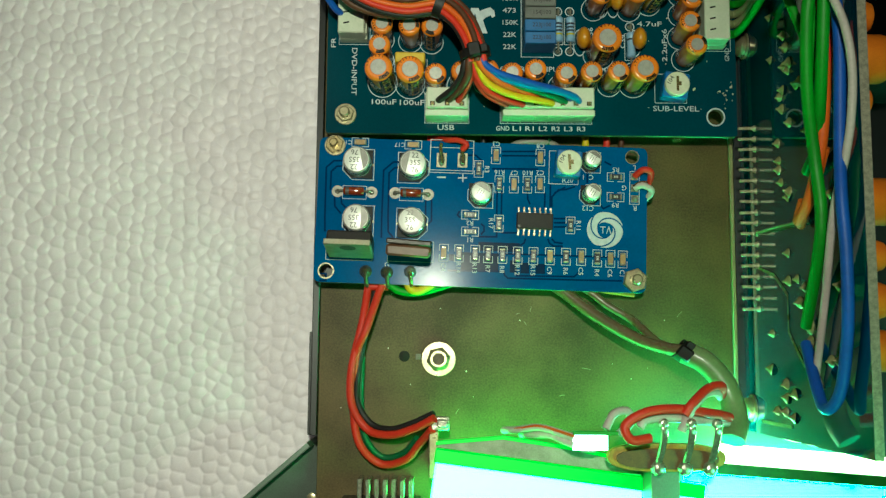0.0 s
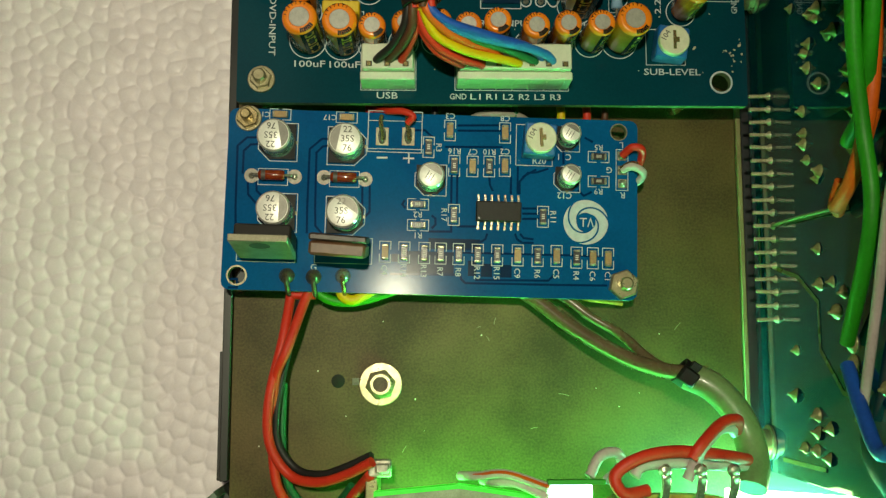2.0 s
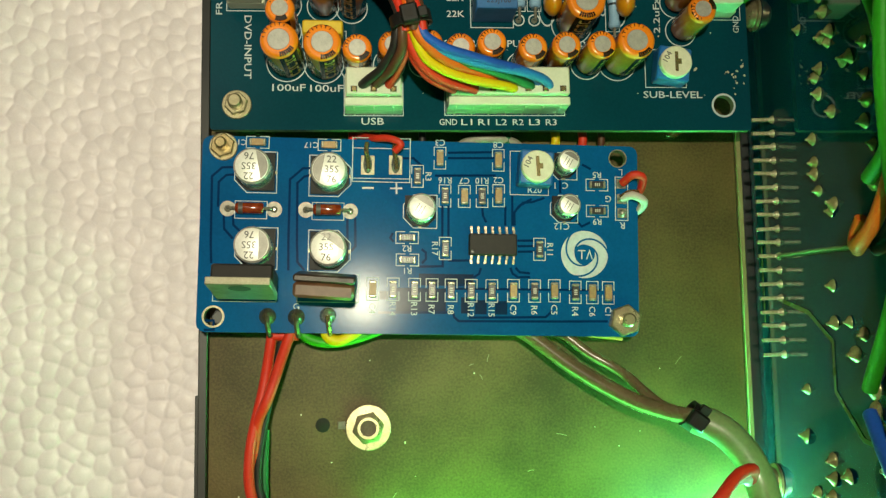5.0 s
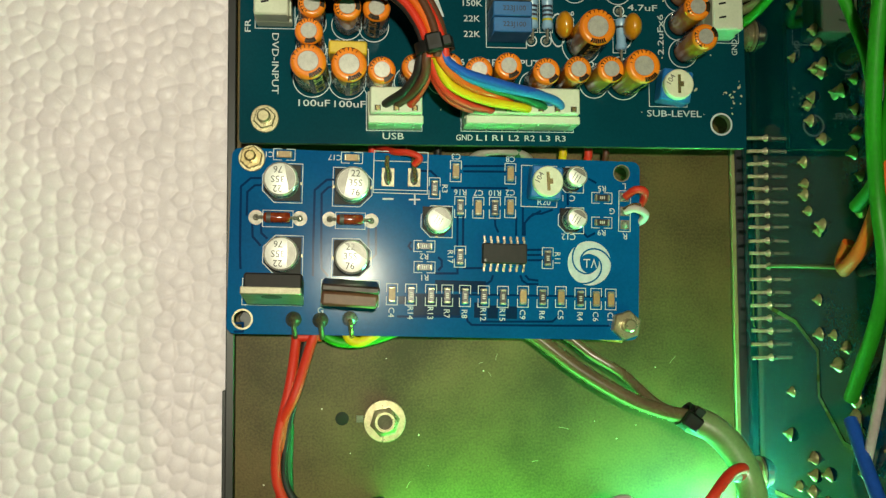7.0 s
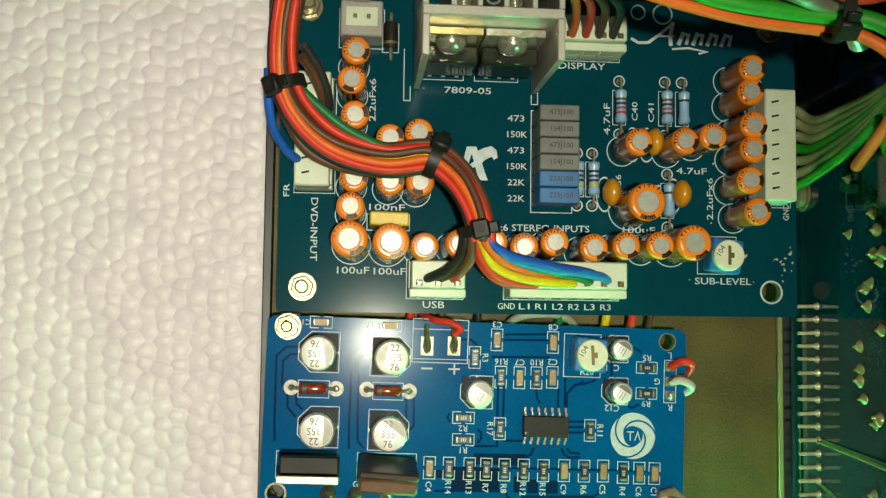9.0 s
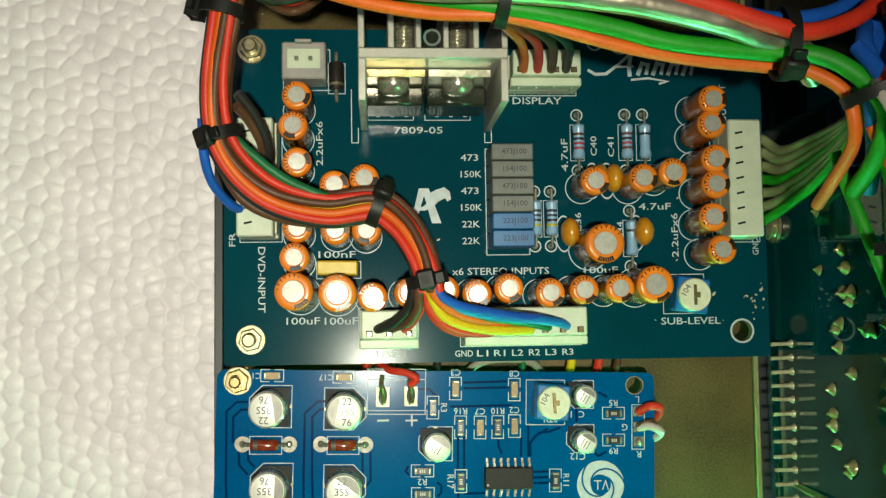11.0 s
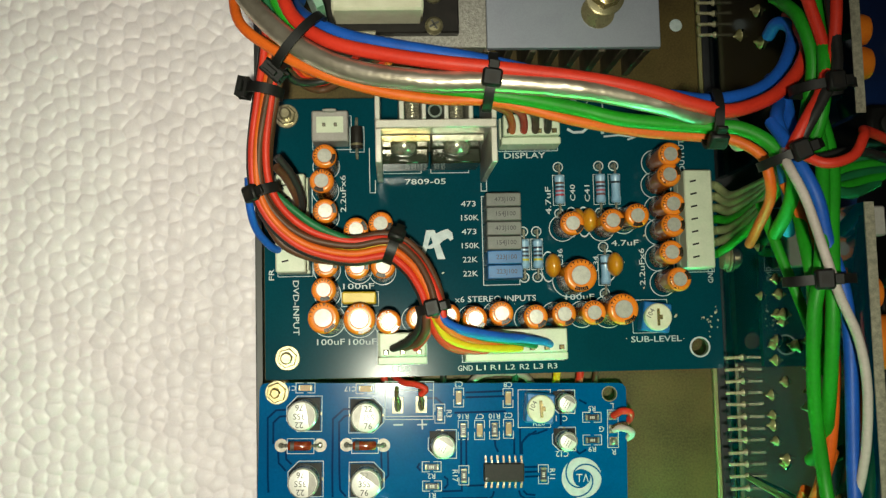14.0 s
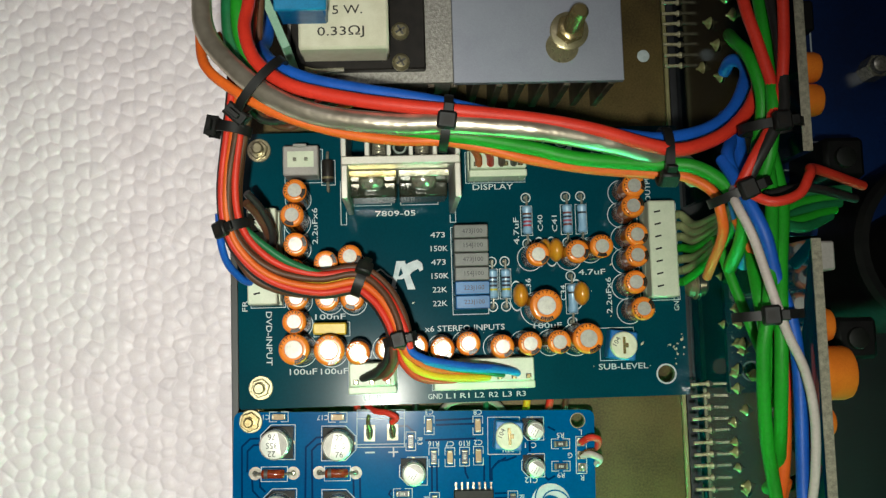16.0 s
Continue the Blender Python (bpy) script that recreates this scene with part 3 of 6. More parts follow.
def disc(parent, x, y, z, rz=90):
    d = place("ceramic_capacitor", shared("disc", lambda: lathe([(0, -1.7), (1.5, -1.4), (2.4, -0.6), (2.6, 0), (2.4, 0.6), (1.5, 1.4), (0, 1.7)], 18, m=Matrix.Translation((0, 0, 3.6)) @ Matrix.Rotation(math.pi / 2, 4, "X")), CERAMIC), parent, x, y, z, rz=rz)
    place("leads", shared("discleads", lambda: add_tube(tube([(-1.2, 0, 0), (-1.2, 0, 2.2)], 0.28, 6), spline([(1.2, 0, 0), (1.2, 0, 2.2)]), 0.28, 6), TIN), d)
    return d


def trimmer(parent, x, y, z, rz=0):
    t = part("trimmer", box(-3.0, -3.1, 0.2, 3.0, 3.1, 4.2, 0.3), TRIM_BLUE, parent, x=x, y=y, z=z, rz=rz)
    part("dial", lathe([(2.9, 4.0), (2.9, 5.2), (2.7, 5.45), (0, 5.45)], 26), TRIM_DIAL, t)
    part("slot", add_box(box(-0.3, -1.8, 5.46, 0.3, 1.8, 5.6, 0.08), -0.3, -0.5, 5.46, 0.9, 0.5, 5.58, 0.06), BRASS, t, rz=8)
    ob = place("print", text_mesh("104", 1.5, INK), t, -1.75, 0.5, 5.5, rz=68)
    return t


def header(parent, x0, y0, x1, y1, z, pins, h=6.5, plug=True, material=None, horizontal=True):
    """A wire-to-board connector: lower wall, plug body with one slot a pin."""
    material = material or NYLON
    c = part("connector", box(x0, y0, 0, x1, y1, h * 0.45, 0.15), material, parent, z=z)
    if horizontal:
        part("plug", box(x0 + 0.3, y0 + 1.6, h * 0.45, x1 - 0.3, y1 - 0.2, h + 1.2, 0.25), material, c)
        part("lock_wall", box(x0, y0, h * 0.45, x1, y0 + 1.56, h * 0.98, 0.2), material, c)
        for k in range(pins):
            px = x0 + (x1 - x0) * (k + 0.5) / pins
            place("pin_slot", shared("slot", lambda: box(-0.55, -0.5, 0, 0.55, 0.5, 0.08), PLASTIC_BLACK), c, px, y0 + 2.6, h + 1.17)
            place("crimp", shared("crimp", lambda: box(-0.4, -0.45, 0, 0.4, 0.45, 0.35, 0.1), BRASS), c, px, y0 + 2.5, h + 1.2)
            place("rib", shared(("rib", h), lambda: box(-0.12, -0.12, 0, 0.12, 0.1, h * 0.8, 0.03), material), c, px, y0 - 0.05, 0.1)
    else:
        part("shroud", box(x0, y0, h * 0.45, x1 - 0.4, y1, h + 1.2, 0.3), material, c)
        part("lip", box(x1 - 0.38, y0 + 0.6, h * 0.45, x1, y1 - 0.6, h * 0.8, 0.1), material, c)
        for k in range(pins):
            py = y0 + (y1 - y0) * (k + 0.9) / (pins + 0.8)
            place("pin_slot", shared("slotv", lambda: box(-0.7, -0.18, 0, 0.7, 0.18, 0.06, 0.0), PLASTIC_BLACK), c, x0 + (x1 - x0) * 0.3, py, h + 1.18, rz=12)
    return c


# ---- the small blue filter board ----
small = thing("filter_board", "small blue circuit board on standoffs over the base plate", "circuit board", rz=-1.5)
cs, sn = math.cos(math.radians(1.5)), math.sin(math.radians(1.5))


def L(x, y):
    return x * cs - y * sn, x * sn + y * cs


def rounded_board(x0, y0, x1, y1, z0, z1, holes=(), r=1.5):
    bm = bmesh.new()
    pts = []
    for cx, cy, a in ((x1 - r, y1 - r, 0), (x0 + r, y1 - r, 90), (x0 + r, y0 + r, 180), (x1 - r, y0 + r, 270)):
        pts += [(cx + r * math.cos(math.radians(a + d)), cy + r * math.sin(math.radians(a + d))) for d in (0, 30, 60, 90)]
    loops = [[bm.verts.new((x, y, z1)) for x, y in pts]]
    for hx, hy, hr in holes:
        loops.append([bm.verts.new((hx + hr * math.cos(2 * math.pi * i / 20), hy + hr * math.sin(2 * math.pi * i / 20), z1)) for i in range(20)])
    edges = []
    for lo in loops:
        edges += [bm.edges.new((lo[i], lo[(i + 1) % len(lo)])) for i in range(len(lo))]
    bmesh.ops.triangle_fill(bm, use_beauty=True, edges=edges)
    for hx, hy, hr in holes:
        bad = [f for f in bm.faces if (f.calc_center_median() - Vector((hx, hy, z1))).length < hr * 0.98 and all((v.co - Vector((hx, hy, z1))).length < hr * 1.02 for v in f.verts)]
        bmesh.ops.delete(bm, geom=bad, context="FACES_ONLY")
    top = bm.faces[:]
    ext = bmesh.ops.extrude_face_region(bm, geom=top)["geom"]
    for v in [g for g in ext if isinstance(g, bmesh.types.BMVert)]:
        v.co.z = z0
    bm.normal_update()
    for f in bm.faces:
        if abs(f.normal.z) < 0.5:
            f.material_index = 1
    return bm


TAX0, TAX1, TAY0, TAY1 = -2.9, 75.6, -2.6, 32.2
hole_tr = L(72.7, 28.0)
part("board", rounded_board(TAX0, TAY0, TAX1, TAY1, ZT - 1.6, ZT, [(0, 0.1, 1.6), (*hole_tr, 1.5)]), [MASK_BLUE, FIBRE], small, "blue solder-masked board")
silk = bmesh.new()
part("solder_pad", add_ring(bmesh.new(), 0, 0.1, 1.6, 1.95, ZT), PAD_DULL, small)
part("solder_pad", add_ring(bmesh.new(), *hole_tr, 1.5, 1.7, ZT), PAD_DULL, small)
for i, (x, y) in enumerate(((1.6, 30.2), (72.8, -1.6))):
    nx, ny = L(x, y)
    nut(small, nx, ny, ZT, r=2.2 if i == 0 else 2.9, h=1.8, bolt=1.05 if i == 0 else 1.25, bolt_h=4.2, rz=20, washer=2.5 if i == 0 else 0.0, material=BRASS if i == 0 else STEEL)
    part("standoff", hex_prism(bmesh.new(), 2.9, 0.1, ZT - 1.7), BRASS, small, x=nx, y=ny)
# this standoff is coloured dark so that the hole over it looks dark
part("standoff", hex_prism(bmesh.new(), 2.6, 0.1, ZT - 6), DARK_PAINT, small, x=1.2, y=0.2)

def can_outline(lx, ly, b, e):
    """Printed outline of a chip capacitor; e: the side with the cut corners."""
    add_strip(silk, [(lx - e * b, ly - b), (lx + e * 0.4 * b, ly - b), (lx + e * b, ly - 0.4 * b), (lx + e * b, ly + 0.4 * b), (lx + e * 0.4 * b, ly + b), (lx - e * b, ly + b)], 0.15, ZT, closed=True)


for x, y, mk in ((7.3, 25.6, 10), (20.4, 24.9, 170), (7.4, 12.0, 0), (20.2, 11.4, 55)):
    lx, ly = L(x, y)
    e = -1 if x < 15 else 1
    smd_can(small, lx, ly, ZT, 6.3, 6.2, 0 if e < 0 else 180, mk)
    can_outline(lx, ly, 3.7, e)
for x, y, d in ((36.4, 18.4, 5.0), (62.6, 26.6, 4.0), (62.5, 18.7, 4.0)):
    lx, ly = L(x, y)
    smd_can(small, lx, ly, ZT, d, 5.4, 90, 60)
    can_outline(lx, ly, d / 2 + 0.5, -1)

for (xa, ya), (xb, yb) in (((2.4, 19.1), (10.5, 18.9)), ((16.1, 18.8), (23.9, 18.5))):
    a, b = L(xa, ya), L(xb, yb)
    cx, cy = (a[0] + b[0]) / 2, (a[1] + b[1]) / 2
    d = part("diode", lathe([(0, -2.45), (0.8, -2.45), (1.0, -2.1), (1.0, 2.1), (0.8, 2.45), (0, 2.45)], 16, m=Matrix.Rotation(math.pi / 2, 4, "Y")), GLASS_RED, small, x=cx - 0.1, y=cy, z=ZT + 1.2)
    part("lead", tube([(-3.9, 0, -1.1), (-3.7, 0, -0.2), (-2.0, 0, 0), (2.0, 0, 0), (3.7, 0, -0.2), (3.9, 0, -1.1)], 0.3, 8), TIN, d)
    part("band", lathe([(1.01, -0.4), (1.02, 0.4)], 16, m=Matrix.Translation((-1.5, 0, 0)) @ Matrix.Rotation(math.pi / 2, 4, "Y")), INK, d)
    for px in (a, b):
        part("solder_pad", add_ring(bmesh.new(), *px, 0.62, 1.4, ZT, 0.07), PAD_BRIGHT, small)
        part("solder_joint", add_lathe(bmesh.new(), [(0.62, 0.0), (0.55, 0.3), (0.35, 0.7), (0, 0.8)], 14, 0, Matrix.Translation((*px, ZT))), SOLDER, small)
    frame_strip(silk, cx - 2.8, cy - 1.7, cx + 2.8, cy + 1.4, 0.13, ZT)

DARK_SOLDER = mat("fluxed_solder", srgb("6b6750"), srgb("3f3c2e"), 0.3, metal=0.4, size=0.8, fine=0.25, bump=0.05)
# power input pads and their leads
frame_strip(silk, *L(24.3, 23.9), *L(34.8, 31.6), 0.16, ZT)
add_strip(silk, [L(24.5, 30.0), L(34.6, 29.8)], 0.14, ZT)
add_strip(silk, [L(24.3, 24.5), L(34.6, 24.3)], 0.14, ZT)
add_strip(silk, [L(26.2, 22.7), L(28.0, 22.7)], 0.35, ZT)
add_strip(silk, [L(31.2, 22.6), L(33.1, 22.6)], 0.3, ZT)
add_strip(silk, [L(32.2, 21.7), L(32.2, 23.5)], 0.3, ZT)
for x in (27.1, 32.1):
    lx, ly = L(x, 27.0)
    part("solder_pad", add_box(bmesh.new(), lx - 1.2, ly - 1.9, ZT + 0.0, lx + 1.2, ly + 1.6, ZT + 0.1, 0.03), PAD_DULL, small)
    part("solder_pad", add_lathe(bmesh.new(), [(1.0, 0.05), (0.9, 0.5), (0.5, 0.9), (0, 1.0)], 14, 0, Matrix.Translation((lx, ly, ZT)) @ Matrix.Diagonal((0.8, 1.7, 1, 1))), SOLDER, small)
    part("stripped_wire", tube([(lx + 0.2, ly - 1.0, ZT + 0.8), (lx, ly + 0.6, ZT + 1.2), (lx - 0.3, ly + 2.2, ZT + 1.8), (lx - 0.2, ly + 3.6, ZT + 1.0)], 0.45, 8), BRASS, small)
lx, ly = L(32.1, 27.0)
part("red_lead", tube([(lx - 0.2, ly + 2.0, ZT + 1.8), (lx + 0.8, ly + 3.2, ZT + 2.6), (lx - 1.2, ly + 4.2, ZT + 2.2), (lx - 4, ly + 4.6, ZT + 0.4), (lx - 7, ly + 6.5, ZT - 6)], 0.66, 10), W["red"], small)

V = ((7.6, 31.0, 0, 1, "C16"), (20.3, 30.5, 0, 1, "C17"), (36.0, 24.8, 1, 0, "R3"), (34.0, 13.7, 0, 0, "R2"), (34.0, 9.7, 0, 0, "R1"), (40.1, 28.1, 1, 1, "C3"), (50.7, 27.7, 1, 1, "C8"),
     (40.9, 21.2, 1, 0, "R16"), (44.4, 21.1, 1, 1, "C7"), (47.6, 21.1, 1, 0, "R10"), (50.6, 21.2, 1, 1, "C2"), (68.7, 23.1, 0, 0, "R5"), (68.6, 18.3, 0, 0, "R9"), (40.8, 11.7, 1, 0, "R17"),
     (57.8, 11.4, 1, 0, "R11"), (27.8, 4.6, 1, 1, "C4"), (31.4, 4.5, 1, 0, "R14"), (35.2, 4.4, 1, 0, "R13"), (38.3, 4.3, 1, 0, "R7"), (41.7, 4.2, 1, 0, "R8"), (45.3, 4.1, 1, 0, "R12"),
     (49.0, 4.0, 1, 0, "R15"), (52.9, 4.0, 1, 1, "C9"), (56.7, 3.9, 1, 0, "R6"), (60.3, 3.9, 1, 1, "C5"), (64.1, 3.6, 1, 0, "R4"), (67.2, 3.5, 1, 1, "C6"), (70.1, 3.4, 1, 1, "C1"))
for x, y, up, tan, name in V:
    lx, ly = L(x, y)
    chip(small, lx, ly, ZT, up, tan)
    for e in (-1, 1):
        if up:
            add_strip(silk, [(lx - 1.05, ly + 0.45 * e), (lx - 1.05, ly + 2.0 * e), (lx + 1.05, ly + 2.0 * e), (lx + 1.05, ly + 0.45 * e)], 0.15, ZT)
        else:
            add_strip(silk, [(lx + 0.45 * e, ly - 1.05), (lx + 2.0 * e, ly - 1.05), (lx + 2.0 * e, ly + 1.05), (lx + 0.45 * e, ly + 1.05)], 0.15, ZT)
    if y < 6:
        lettering(name, 1.6, lx - 0.1, ly - 3.4, ZT, small, SILK, -90)
    elif name in ("R17", "R11", "R3"):
        lettering(name, 1.6, lx + (-1.9 if name == "R17" else 1.9), ly, ZT, small, SILK, -90)
    elif name in ("R5", "C3", "C8", "R16", "C7", "R10", "C2"):
        lettering(name, 1.6, lx, ly + (1.9 if name == "R5" else 2.9), ZT, small, SILK, 180)
    elif name in ("C16", "C17"):
        lettering(name, 1.5, lx - 3.2, ly, ZT, small, SILK, 180)
    else:
        lettering(name, 1.6, lx, ly - 1.9, ZT, small, SILK, 180)
for s, x, y, a in (("R20", 57.2, 22.2, 0), ("C11", 62.0, 23.1, 180), ("C12", 62.0, 15.6, 180), ("L", 73.2, 25.5, 180), ("R", 73.2, 15.7, 180), ("G", 70.7, 20.6, 180), ("G", 14.4, 1.6, 0)):
    lettering(s, 1.7, *L(x, y), ZT, small, SILK, a)
frame_strip(silk, *L(52.7, 21.4), *L(59.9, 29.2), 0.14, ZT)
trimmer(small, *L(57.0, 25.6), ZT, rz=-4)
frame_strip(silk, *L(71.9, 16.6), *L(74.4, 24.5), 0.14, ZT)

# the fourteen-legged chip
icx, icy = L(49.25, 12.2)
ic = part("amplifier_chip", box(-4.3, -1.95, 0.15, 4.3, 1.95, 1.6, 0.2), EPOXY, small, x=icx, y=icy, z=ZT)
part("pin_one_dot", lathe([(0, 1.62), (0.35, 1.62), (0.4, 1.6)], 12), mat("dimple", srgb("35322e"), None, 0.3), ic, x=-3.6, y=-1.3)
leg = mesh(add_box(add_box(box(-0.22, 0, 0.75, 0.22, 0.55, 1.0, 0.04), -0.22, 0.45, 0.1, 0.22, 0.7, 1.0, 0.04), -0.25, 0.6, 0, 0.25, 1.5, 0.25, 0.05), TIN)
for k in range(7):
    place("leg", leg, ic, -3.81 + 1.27 * k, 1.9)
    place("leg", leg, ic, -3.81 + 1.27 * k, -1.9, rz=180)

# swirl mark
sx, sy = L(66.0, 10.4)
swirl = bmesh.new()
for k in range(3):
    outer, inner = [], []
    for t in np.linspace(-1.85, 2.4, 30):
        ang = k * 2.094 + t
        r1 = min(4.3, 4.3 * math.exp(-0.34 * t))
        r0 = 4.3 * math.exp(-0.34 * (t + 2.094)) + 0.34
        r0 += (r1 - r0) * max(0.0, (t - 1.0) / 1.4) ** 1.5
        outer.append(swirl.verts.new((r1 * math.cos(ang), r1 * math.sin(ang), 0.06 + 0.02 * k)))
        inner.append(swirl.verts.new((min(r0, r1 - 0.02) * math.cos(ang), min(r0, r1 - 0.02) * math.sin(ang), 0.06 + 0.02 * k)))
    for i in range(29):
        swirl.faces.new((outer[i], outer[i + 1], inner[i + 1], inner[i]))
for pts in ([(-1.1, 0.7), (0.1, 0.7)], [(-0.5, 0.7), (-0.5, -0.8)], [(0.4, -0.8), (0.9, 0.7), (1.4, -0.8)]):
    add_strip(swirl, pts, 0.22, 0, 0.05)
for one in islands(swirl):
    part("swirl_stroke", one, SILK, small, x=sx, y=sy, z=ZT + 0.02)


def to220(parent, x, y, z, tab_front, body_mat, rz=0):
    """Upright three-legged power device; tab_front: the metal side faces the viewer's near edge."""
    t = part("power_device", box(-5.1, 0.0, 3.4, 5.1, 3.2, 11.4, 0.35), body_mat, parent, x=x, y=y, z=z, rx=-8, rz=rz + (0 if tab_front else 180))
    tab = bmesh.new()
    add_box(tab, -5.15, -1.3, 3.4, 5.15, -0.02, 15.8, 0.12)
    part("metal_tab", tab, TAB, t)
    part("tab_hole", lathe([(0, 0), (1.8, 0), (1.85, 0.05)], 18, m=Matrix.Translation((0, -1.33, 13.0)) @ Matrix.Rotation(math.pi / 2, 4, "X")), INK, t)
    for k in (-2.54, 0, 2.54):
        place("leg", shared("to_leg", lambda: box(-0.4, -0.25, 0, 0.4, 0.25, 3.8), TIN), t, k, 1.2)
    return t


lx, ly = L(6.3, 3.6)
to220(small, lx, ly, ZT, True, EPOXY)
lx, ly = L(19.9, 4.6)
dev = part("power_device", box(-5.0, -0.8, 3.0, 5.0, 1.8, 13.6, 0.5), EPOXY_BROWN, small, x=lx, y=ly, z=ZT, rx=7, rz=-3)
# back of the same brown body, its shade put into a darker brown
part("back", box(-5.05, 1.82, 3.0, 5.05, 3.1, 14.0, 0.3), mat("moulded_epoxy_brown_shaded", srgb("3a2a20"), srgb("2c2019"), 0.4, size=2, fine=0.12, bump=0.012), dev)
for k in (-2.54, 0, 2.54):
    place("leg", LIB["to_leg"], dev, k, 0.4, 0, s=(1, 1, 0.9))
frame_strip(silk, *L(-0.1, 2.8), *L(11.0, 7.4), 0.14, ZT)
frame_strip(silk, *L(14.5, 2.5), *L(25.4, 7.1), 0.14, ZT)

for x, y, dark in ((9.4, 0.0, 1), (14.4, -0.2, 1), (19.9, 0.0, 0)):
    lx, ly = L(x, y)
    part("solder_pad", add_lathe(bmesh.new(), [(1.5, 0), (1.4, 0.3), (0.9, 1.0), (0.4, 1.6), (0, 1.7)], 16, 0, Matrix.Translation((lx, ly, ZT))), DARK_SOLDER if dark else SOLDER, small)
    part("solder_tail", tube([(lx, ly, ZT + 1.2), (lx + 0.1, ly - 1.0, ZT + 1.5), (lx + 0.3, ly - 2.4, ZT + 0.6), (lx + 0.4, ly - 3.3, ZT - 0.8)], 0.5, 8), DARK_SOLDER if dark else BRASS, small)
for y in (23.3, 20.5, 17.9):
    lx, ly = L(73.2, y)
    part("solder_pad", add_box(bmesh.new(), lx - 0.9, ly - 0.9, ZT, lx + 0.9, ly + 0.9, ZT + 0.08, 0.02), SOLDER, small)
    part("solder_pad", add_lathe(bmesh.new(), [(0.8, 0), (0.6, 0.5), (0, 0.9)], 12, 0, Matrix.Translation((lx, ly, ZT))), SOLDER, small)
lx, ly = L(73.2, 23.3)
part("red_lead", tube([(lx, ly, ZT + 0.6), (lx + 1.5, ly + 1.2, ZT + 2.5), (lx + 3.4, ly + 0.8, ZT + 2.2), (lx + 3.6, ly - 1.2, ZT - 1.0), (lx + 2, ly - 2, ZT - 5)], 0.75, 10), W["red"], small)
part("white_lead", tube([(lx, ly - 2.8, ZT + 0.6), (lx + 1.6, ly - 2.4, ZT + 2), (lx + 3.8, ly - 3.4, ZT + 1.4), (lx + 3.2, ly - 4.8, ZT - 0.8), (lx + 1, ly - 5, ZT - 5)], 0.75, 10), W["white"], small)
part("bare_lead", tube([(lx - 0.3, ly - 2.6, ZT + 0.8), (lx + 1.2, ly - 1.8, ZT + 1.6), (lx + 2.8, ly - 1.6, ZT + 1.0)], 0.5, 8), BRASS, small)

# copper lines and pours under the mask
TRACES = ([(3.2, 26.5), (1.4, 26.5), (-0.4, 24.9), (-0.5, 12.9), (-0.4, 9.6)],
          [(3.4, 25.2), (2.1, 25.1), (0.8, 23.9), (0.7, 19.6)],
          [(16.9, 26.3), (15.6, 26.3), (13.3, 24.3), (13.0, 12.9), (13.0, 8.2)],
          [(16.8, 25.0), (15.8, 24.8), (14.6, 23.6), (14.5, 12.9), (14.6, 9.5), (15.7, 8.2)],
          [(1.7, 17.9), (1.8, 15.5), (3.2, 13.9)],
          [(3.3, 17.9), (3.4, 16.2), (4.4, 15.2)],
          [(23.4, 16.9), (23.4, 12.9)],
          [(24.8, 17.2), (24.8, 12.2), (23.6, 10.9)],
          [(41.7, 29.1), (49.8, 29.2)],
          [(41.7, 28.1), (49.8, 28.1)],
          [(39.3, 24.9), (50.0, 24.9)],
          [(40.4, 19.3), (40.3, 13.9)],
          [(41.5, 19.3), (41.4, 13.9)],
          [(43.9, 19.1), (44.1, 17.9), (45.5, 16.2)],
          [(47.6, 19.3), (47.7, 17.6), (48.2, 16.5)],
          [(51.8, 19.1), (51.7, 15.9)],
          [(53.1, 21.0), (53.0, 15.9)],
          [(56.5, 20.5), (54.3, 19.3), (53.4, 18.1), (53.4, 15.9)],
          [(33.4, 28.1), (35.3, 28.1), (36.8, 26.7)],
          [(40.3, 9.8), (40.3, 8.5), (36.1, 8.5)],
          [(45.3, 9.5), (41.5, 9.5)],
          [(28.9, 0.4), (41.0, 0.3)],
          [(41.0, 0.2), (41.2, -1.1), (42.0, -2.1), (60.3, -2.6), (67.9, -2.6)],
          [(42.0, 0.2), (42.2, -0.6), (43.0, -1.3), (60.3, -1.6), (69.7, -1.7)],
          [(45.0, -0.7), (58.6, -0.8), (59.6, 0.1)],
          [(47.1, 8.0), (46.8, 7.1), (45.1, 6.0)],
          [(52.5, 8.0), (52.8, 7.1), (53.8, 6.4), (55.8, 6.4)],
          [(53.5, 8.0), (54.1, 7.3), (55.8, 7.1)],
          [(54.0, 13.0), (56.9, 13.0)],
          [(54.0, 12.0), (56.9, 12.0)],
          [(54.0, 11.0), (56.9, 11.0)],
          [(31.8, 5.4), (34.8, 5.3)],
          [(42.4, 4.5), (68.5, 3.9)],
          [(42.7, 5.1), (45.1, 5.1)],
          [(31.4, 14.4), (31.0, 13.7), (31.5, 13.1)],
          [(36.7, 11.5), (37.3, 11.0), (37.3, 9.8), (36.7, 9.2)],
          [(64.7, 16.5), (65.7, 15.5), (67.1, 16.2)],
          [(66.2, 26.8), (67.5, 26.1)],
          [(58.8, 20.7), (56.7, 20.0), (55.0, 19.9), (53.4, 18.2)],
          [(61.9, 24.2), (61.9, 21.8)],
          [(62.9, 24.2), (62.8, 21.8)],
          [(-1.4, -0.6), (0.1, -0.6), (0.1, -2.2), (-1.4, -2.2)])
for k, pts in enumerate(TRACES):
    part("copper_line", add_strip(bmesh.new(), [L(*q) for q in pts], 0.42, ZT - 0.06, 0.05), MASK_BLUE_DARK, small, z=0.003 * (k % 5))
